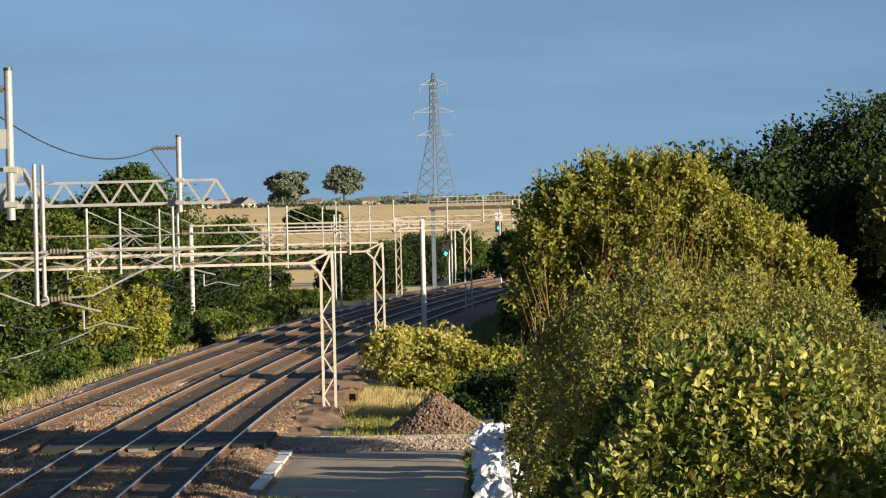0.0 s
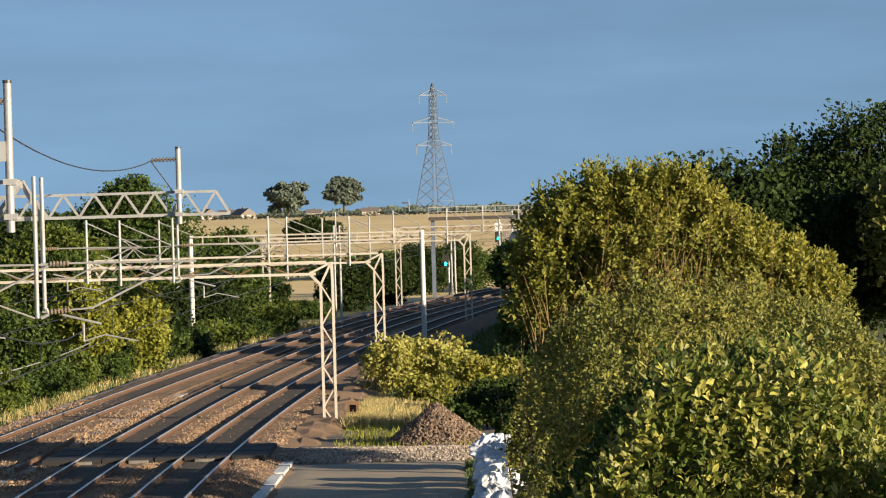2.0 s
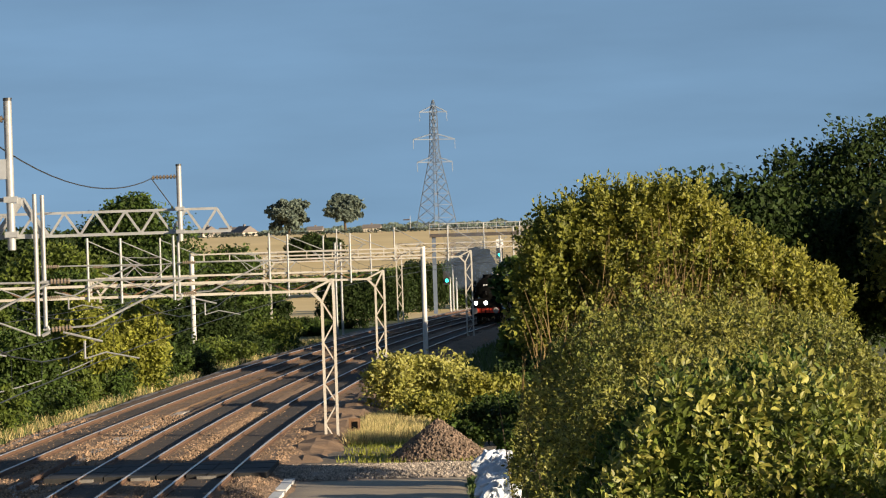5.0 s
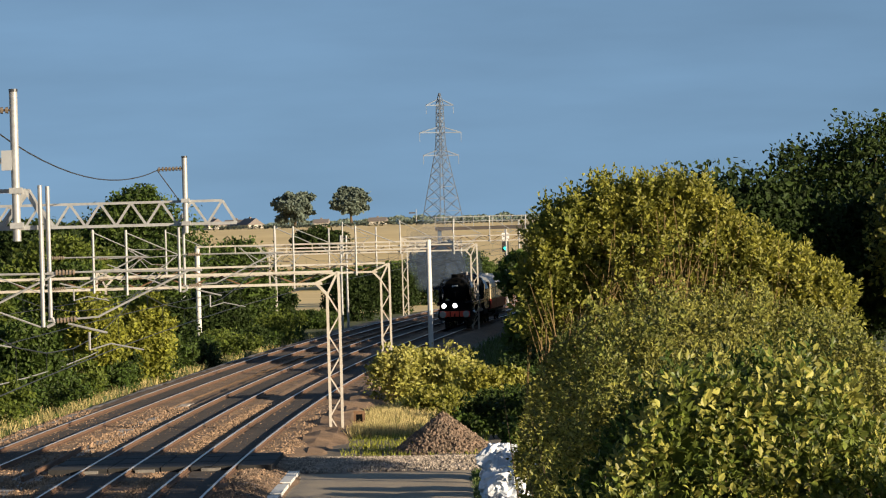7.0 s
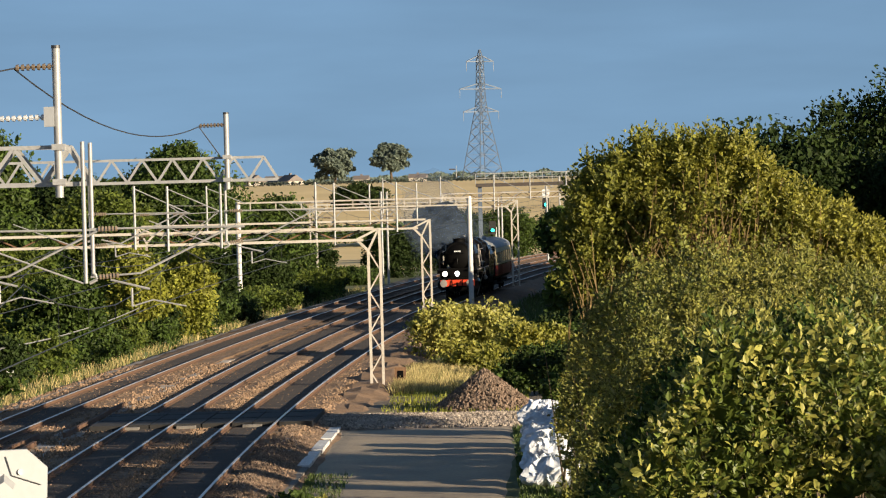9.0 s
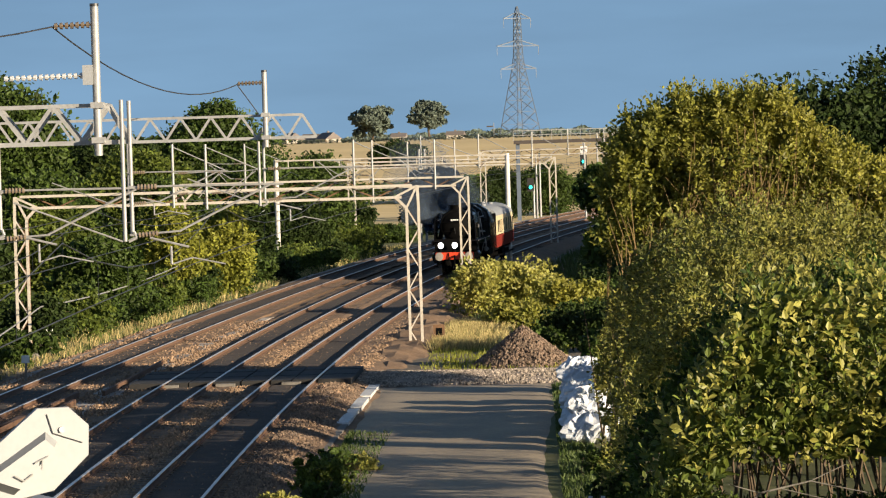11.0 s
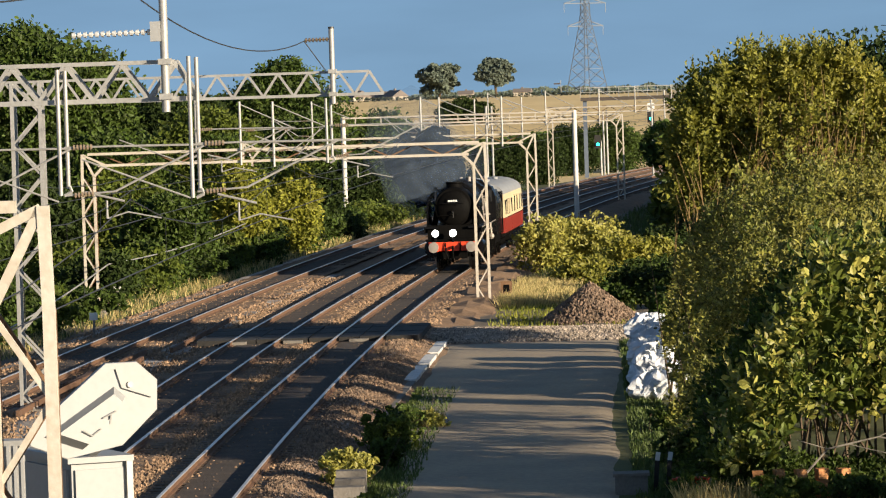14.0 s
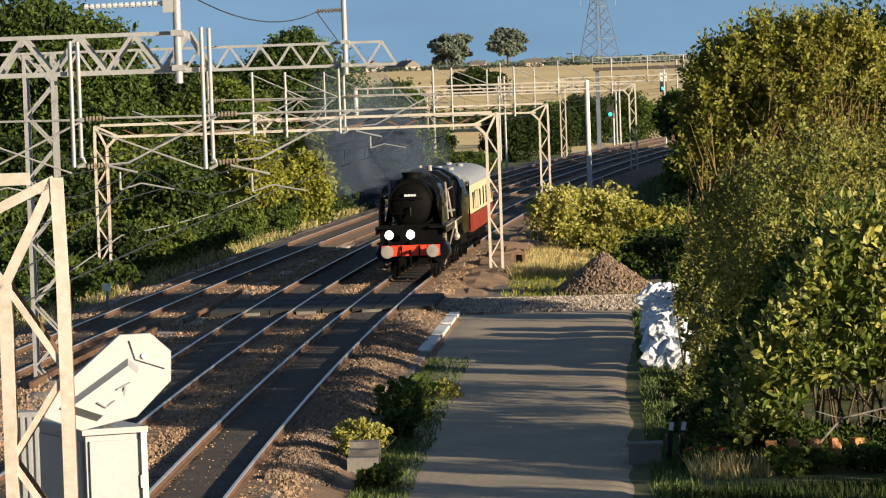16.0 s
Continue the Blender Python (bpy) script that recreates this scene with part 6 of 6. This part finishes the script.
# the far side of the line
LEFT = [
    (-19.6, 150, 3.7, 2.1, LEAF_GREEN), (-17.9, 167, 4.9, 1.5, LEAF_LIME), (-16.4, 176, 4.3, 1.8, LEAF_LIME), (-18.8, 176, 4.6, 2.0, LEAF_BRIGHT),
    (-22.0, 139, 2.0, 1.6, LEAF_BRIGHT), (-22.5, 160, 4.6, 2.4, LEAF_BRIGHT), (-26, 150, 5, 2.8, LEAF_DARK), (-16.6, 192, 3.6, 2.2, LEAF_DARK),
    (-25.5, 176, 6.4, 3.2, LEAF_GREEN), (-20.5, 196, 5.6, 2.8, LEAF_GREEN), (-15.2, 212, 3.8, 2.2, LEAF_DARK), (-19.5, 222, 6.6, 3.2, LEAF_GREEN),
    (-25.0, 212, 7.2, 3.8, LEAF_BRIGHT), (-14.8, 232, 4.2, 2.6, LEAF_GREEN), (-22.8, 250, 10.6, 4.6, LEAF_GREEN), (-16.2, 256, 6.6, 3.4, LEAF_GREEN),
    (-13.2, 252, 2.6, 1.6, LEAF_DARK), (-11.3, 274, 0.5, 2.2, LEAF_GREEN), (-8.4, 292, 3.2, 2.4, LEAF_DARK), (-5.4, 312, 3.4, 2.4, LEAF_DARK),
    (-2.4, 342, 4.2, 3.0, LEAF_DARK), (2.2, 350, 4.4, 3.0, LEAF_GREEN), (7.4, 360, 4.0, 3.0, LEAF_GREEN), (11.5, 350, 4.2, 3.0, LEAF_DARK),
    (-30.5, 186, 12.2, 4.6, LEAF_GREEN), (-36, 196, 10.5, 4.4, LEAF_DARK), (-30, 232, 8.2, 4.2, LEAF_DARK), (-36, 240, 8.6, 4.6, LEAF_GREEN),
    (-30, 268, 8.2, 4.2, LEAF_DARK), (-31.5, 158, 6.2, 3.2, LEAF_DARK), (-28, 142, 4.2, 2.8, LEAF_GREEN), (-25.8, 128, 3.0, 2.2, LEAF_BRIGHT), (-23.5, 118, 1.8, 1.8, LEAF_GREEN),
]
for k, (x, y, top, r, lf) in enumerate(LEFT):
    rg = np.random.default_rng(100 + k)
    z = ground_z(x, y * K) - 0.05
    h = top - z
    lobes = [(0, 0, h * 0.45, r, r, h * 0.46)]
    for j in range(5):
        a = rg.random() * 6.28
        lobes.append((r * 0.55 * math.cos(a), r * 0.55 * math.sin(a), h * (0.35 + 0.45 * rg.random()), r * 0.55, r * 0.55, h * 0.2))
    lobes.append((rg.normal() * r * 0.2, 0, h * 0.82, r * 0.5, r * 0.5, h * 0.18))
    # Sun and shade along the far side are painted by choice of leaf.
    words = {LEAF_LIME: "bright lime-green bush beside the line, low sun in its leaf colour", LEAF_BRIGHT: "yellow-green bush beside the line, sunlight in its leaf colour", LEAF_GREEN: "leafy green tree beside the line", LEAF_DARK: "dark green tree beside the line, shade in its leaf colour"}[lf]
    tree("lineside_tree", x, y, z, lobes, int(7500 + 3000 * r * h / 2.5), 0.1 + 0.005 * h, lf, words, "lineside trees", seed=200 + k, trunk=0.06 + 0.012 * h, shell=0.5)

for k in range(26):
    rg = np.random.default_rng(600 + k)
    y = (133 + 7.2 * k) / K
    p = on_line(y * K, offset_c(y * K) - 4.5 - 1.3 * rg.random())
    h, r = 1.3 + 1.3 * rg.random(), 1.3 + 0.6 * rg.random()
    lobes = [(0, 0, h * 0.45, r, r * 1.3, h * 0.5)] + [(rg.normal() * r * 0.5, rg.normal() * r * 0.6, h * (0.45 + 0.35 * rg.random()), r * 0.5, r * 0.5, h * 0.24) for j in range(4)]
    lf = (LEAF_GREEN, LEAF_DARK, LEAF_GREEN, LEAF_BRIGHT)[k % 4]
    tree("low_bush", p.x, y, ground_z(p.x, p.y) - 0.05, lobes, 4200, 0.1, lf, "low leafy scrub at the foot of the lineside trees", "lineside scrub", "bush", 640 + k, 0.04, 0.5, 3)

# low bushes and grass at the near side beyond the road
for k, (x, y, top, r, lf) in enumerate(((-2.2, 148, 1.9, 1.5, LEAF_YELLOW), (-0.3, 149, 2.1, 1.7, LEAF_YELLOW), (1.3, 143, 1.4, 1.5, LEAF_GOLD), (-0.6, 139, 0.7, 1.3, LEAF_GOLD), (2.4, 133, 1.0, 1.6, LEAF_GREEN), (1.0, 126, 0.5, 1.2, LEAF_GREEN), (3.0, 122, 1.2, 1.6, LEAF_DARK), (3.2, 152, 1.2, 1.8, LEAF_GREEN), (4.5, 165, 1.4, 2.2, LEAF_DARK), (2.7, 104, 1.2, 0.9, LEAF_GREEN))):
    rg = np.random.default_rng(300 + k)
    lobes = [(0, 0, (top + 0.6) * 0.5, r, r, (top + 0.6) * 0.5)] + [(rg.normal() * r * 0.5, rg.normal() * r * 0.5, (top + 0.6) * (0.5 + 0.35 * rg.random()), r * 0.5, r * 0.5, (top + 0.6) * 0.25) for j in range(4)]
    tree("low_bush", x, y, ground_z(x, y * K), lobes, 7500, 0.095, lf, "low leafy bush in rough grass", "low bushes", "bush", 320 + k, 0.05, 0.5, 3)


def tufts(name, n, place, height, m_, label, seed):
    """Grass blades as one object."""
    rng = np.random.default_rng(seed)
    c = np.array([place(rng) for _ in range(n)])
    h = height * rng.uniform(0.4, 1.2, (n, 1))
    a = rng.random((n, 1)) * 6.28
    w = 0.01 + 0.015 * rng.random((n, 1))
    side = np.concatenate([np.cos(a), np.sin(a), np.zeros((n, 1))], 1) * w
    tip = np.concatenate([rng.normal(size=(n, 2)) * 0.3 * h, h], 1)
    vs = np.stack([c - side, c + side, c + tip * 0.55 + side * 0.7, c + tip, c + tip * 0.55 - side * 0.7], 1).reshape(-1, 3)
    i = np.arange(n)[:, None] * 5
    me = bpy.data.meshes.new(name)
    me.from_pydata(vs.tolist(), [], (i + np.array([[0, 1, 2, 3, 4]])).tolist())
    me.materials.append(m_)
    return tagged(new(name, me), label, "grass", kind="stuff")


def far_verge(rng):
    y = 126 + 198 * rng.random()
    p = on_line(y, offset_c(y) - 3.3 - 2.2 * rng.random() ** 1.7)
    return (p.x, p.y, ground_z(p.x, p.y) - 0.05)


def near_verge(rng):
    y = 165 + 21 * rng.random()
    x = centre(y) + 3.4 + 2.6 * rng.random()
    return (x, y, ground_z(x, y) - 0.05)


def road_edge(rng):
    y = 58 + 50 * rng.random()
    x = 0.55 + 0.9 * rng.random() if rng.random() < 0.45 else -5.1 + 1.1 * rng.random() ** 2
    if x < 0 and y > 92:
        y -= 30
    return (x, y * K, -0.52)


def bush_foot(rng):
    x = 0.9 + 9 * rng.random()
    return (x, (57 + (5.5 if x < 5.3 else 10) * rng.random()) * K, -0.55)


# Darker than the other grass: shade under the bushes painted into the blades.
tufts("green_grass", 12000, bush_foot, 0.28, LEAF_DARK, "rough dark grass at the foot of the bushes, shade in its colour", 57)
tufts("dry_grass", 600, lambda q: (1.3 + 1.6 * q.random(), (64.2 + 1.2 * q.random()) * K, -0.55), 0.5, DRYGRASS, "pale seeding grass beside the red box", 58)


def earth_weeds(rng):
    y = (114.5 + 13 * rng.random()) * K
    x = centre(y) + 3.6 + 5 * rng.random() ** 0.8
    return (x, y, -0.46)


def slope(rng):
    y = 165 + 145 * rng.random()
    x = centre(y) + 3.8 + 10 * rng.random()
    return (x, y, ground_z(x, y) - 0.05)


tufts("green_grass", 3500, earth_weeds, 0.22, LEAF_LIME, "short weeds on the trodden earth, sunlight in their colour", 59)
tufts("dry_grass", 7000, far_verge, 0.45, DRYGRASS, "pale dry grass along the far side of the ballast", 51)
tufts("green_grass", 5000, far_verge, 0.4, WEED, "green weeds along the far side of the ballast", 52)
tufts("dry_grass", 15000, near_verge, 0.55, DRYGRASS, "pale dry grass round the sign", 53)
tufts("green_grass", 1800, near_verge, 0.5, WEED, "green grass round the sign", 54)
tufts("green_grass", 22000, road_edge, 0.17, WEED, "grass along the edge of the tarmac", 55)
tufts("green_grass", 16000, slope, 0.6, WEED, "rough grass beside the curve", 56)
for k, (x, y, r, h, lf) in enumerate(((-5.0, 76.5, 0.75, 0.8, LEAF_BRIGHT), (-4.9, 79.5, 0.7, 0.7, LEAF_GREEN), (-4.3, 81.5, 0.5, 0.45, LEAF_YELLOW), (-5.4, 68.6, 0.45, 1.0, LEAF_YELLOW), (-4.75, 72.5, 0.4, 0.7, LEAF_GREEN), (-4.6, 64, 0.4, 0.5, LEAF_BRIGHT), (1.5, 79, 0.5, 0.6, LEAF_GREEN), (1.6, 72, 0.6, 0.7, LEAF_GREEN), (3.4, 64.6, 0.8, 0.5, LEAF_BRIGHT), (5.2, 64.4, 0.9, 0.6, LEAF_GREEN))):
    rg = np.random.default_rng(400 + k)
    lobes = [(0, 0, h * 0.45, r, r, h * 0.5)] + [(rg.normal() * r * 0.5, rg.normal() * r * 0.5, h * (0.5 + 0.4 * rg.random()), r * 0.45, r * 0.45, h * 0.22) for j in range(5)]
    tree("weed_clump", x, y, -0.5, lobes, 2200, 0.06, lf, "leafy weed clump at the road edge", "roadside weeds", "weed", 420 + k, 0.015, 0.7, 5)

# ---- distance ----
for x, y, h, r, sd, low in ((-45.6, 1000, 11.2, 7.6, 61, 0.5), (-28.8, 1000, 12.5, 6.1, 62, 0.56)):
    rg = np.random.default_rng(sd)
    lobes = []
    for j in range(34):
        d = rg.normal(size=3)
        d = d / np.linalg.norm(d) * rg.random() ** 0.45
        up = h * (low + d[2] * (0.9 - low))
        wide = r * (0.86 if d[2] < 0.2 else 0.7)
        lobes.append((d[0] * wide, d[1] * wide, up, r * 0.3, r * 0.3, h * 0.12))
    # Crown leaves carry the painted haze of the distance.
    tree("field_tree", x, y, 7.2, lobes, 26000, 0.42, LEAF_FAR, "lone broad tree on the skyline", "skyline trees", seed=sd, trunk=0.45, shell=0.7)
tree("field_bush", -23, 600, 2.4, [(0, 0, 2.2, 3.2, 3, 2.3), (2.5, 0, 1.8, 3, 3, 1.8), (-2.5, 0, 2.0, 2.6, 2.6, 1.9)], 9000, 0.26, LEAF_DARK, "dark bush standing in the stubble field", seed=63)


def hedge(name, n, y0, y1, x0, x1, h, size, m_, label, seed, base=-0.6):
    rng = np.random.default_rng(seed)
    x = rng.uniform(x0, x1, n)
    y = rng.uniform(y0 * K, y1 * K, n)
    top = h * (0.55 + 0.45 * np.array([noise.noise(Vector((a * 0.02, 0, seed))) + 0.6 * noise.noise(Vector((a * 0.09, 3, seed))) for a in x]))
    z = base + np.clip(top, 0.3 * h, None) * rng.random(n) ** 0.7
    vs, fs = leaves(rng, np.stack([x, y, z], 1), size)
    tagged(raw(name, vs, fs, m_), label, "hedge", kind="stuff")


hedge("field_hedge", 7000, 866, 870, -140, 150, 1.7, 0.3, HEDGE_DARK, "dark hedge along the edge of the stubble field", 71, 6.6)
hedge("field_hedge", 6000, 420, 434, -40, -5, 5.2, 0.34, LEAF_GREEN, "thick green hedge across the field beyond the line", 74, -0.3)
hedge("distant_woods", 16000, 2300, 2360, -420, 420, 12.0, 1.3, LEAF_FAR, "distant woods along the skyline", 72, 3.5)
hedge("field_hedge", 6000, 420, 440, 9, 40, 5.5, 0.4, LEAF_GREEN, "hedge across the field beyond the curve", 73)


def motions():
    ts = [0.5 * i for i in range(33)]
    for ob, back, base in ((ENGINE, 0.0, 15), (COACH, 16.35, 12.5)):
        rows = []
        for t in ts:
            y = train_y(t) + back
            p, q = on_line(y, 0.24), on_line(y + base, 0.24)
            d = q - p
            rows.append((t, pose(p.x, p.y, 0, 0, 0, -math.degrees(math.atan2(d.x, d.y)))))
        walk(ob, rows)
    for ob, x, y, r in WHEELS:
        step = 1 / 15 if r > 0.6 else 1 / 30
        n = round(16 / step)
        rate = math.degrees(TRAIN_V / r)
        walk(ob, [(i * step, pose(x, y, r, rate * i * step)) for i in range(n + 1)])
    for ob, back, left, up, ph in SMOKES:
        rows = []
        for t in ts:
            p = on_line(train_y(t) + back, left + 0.7)
            rows.append((t, pose(p.x, p.y, up + 0.2 * math.sin(t + ph), 0, 0, 20 * math.sin(0.4 * t + ph))))
        walk(ob, rows)


motions()
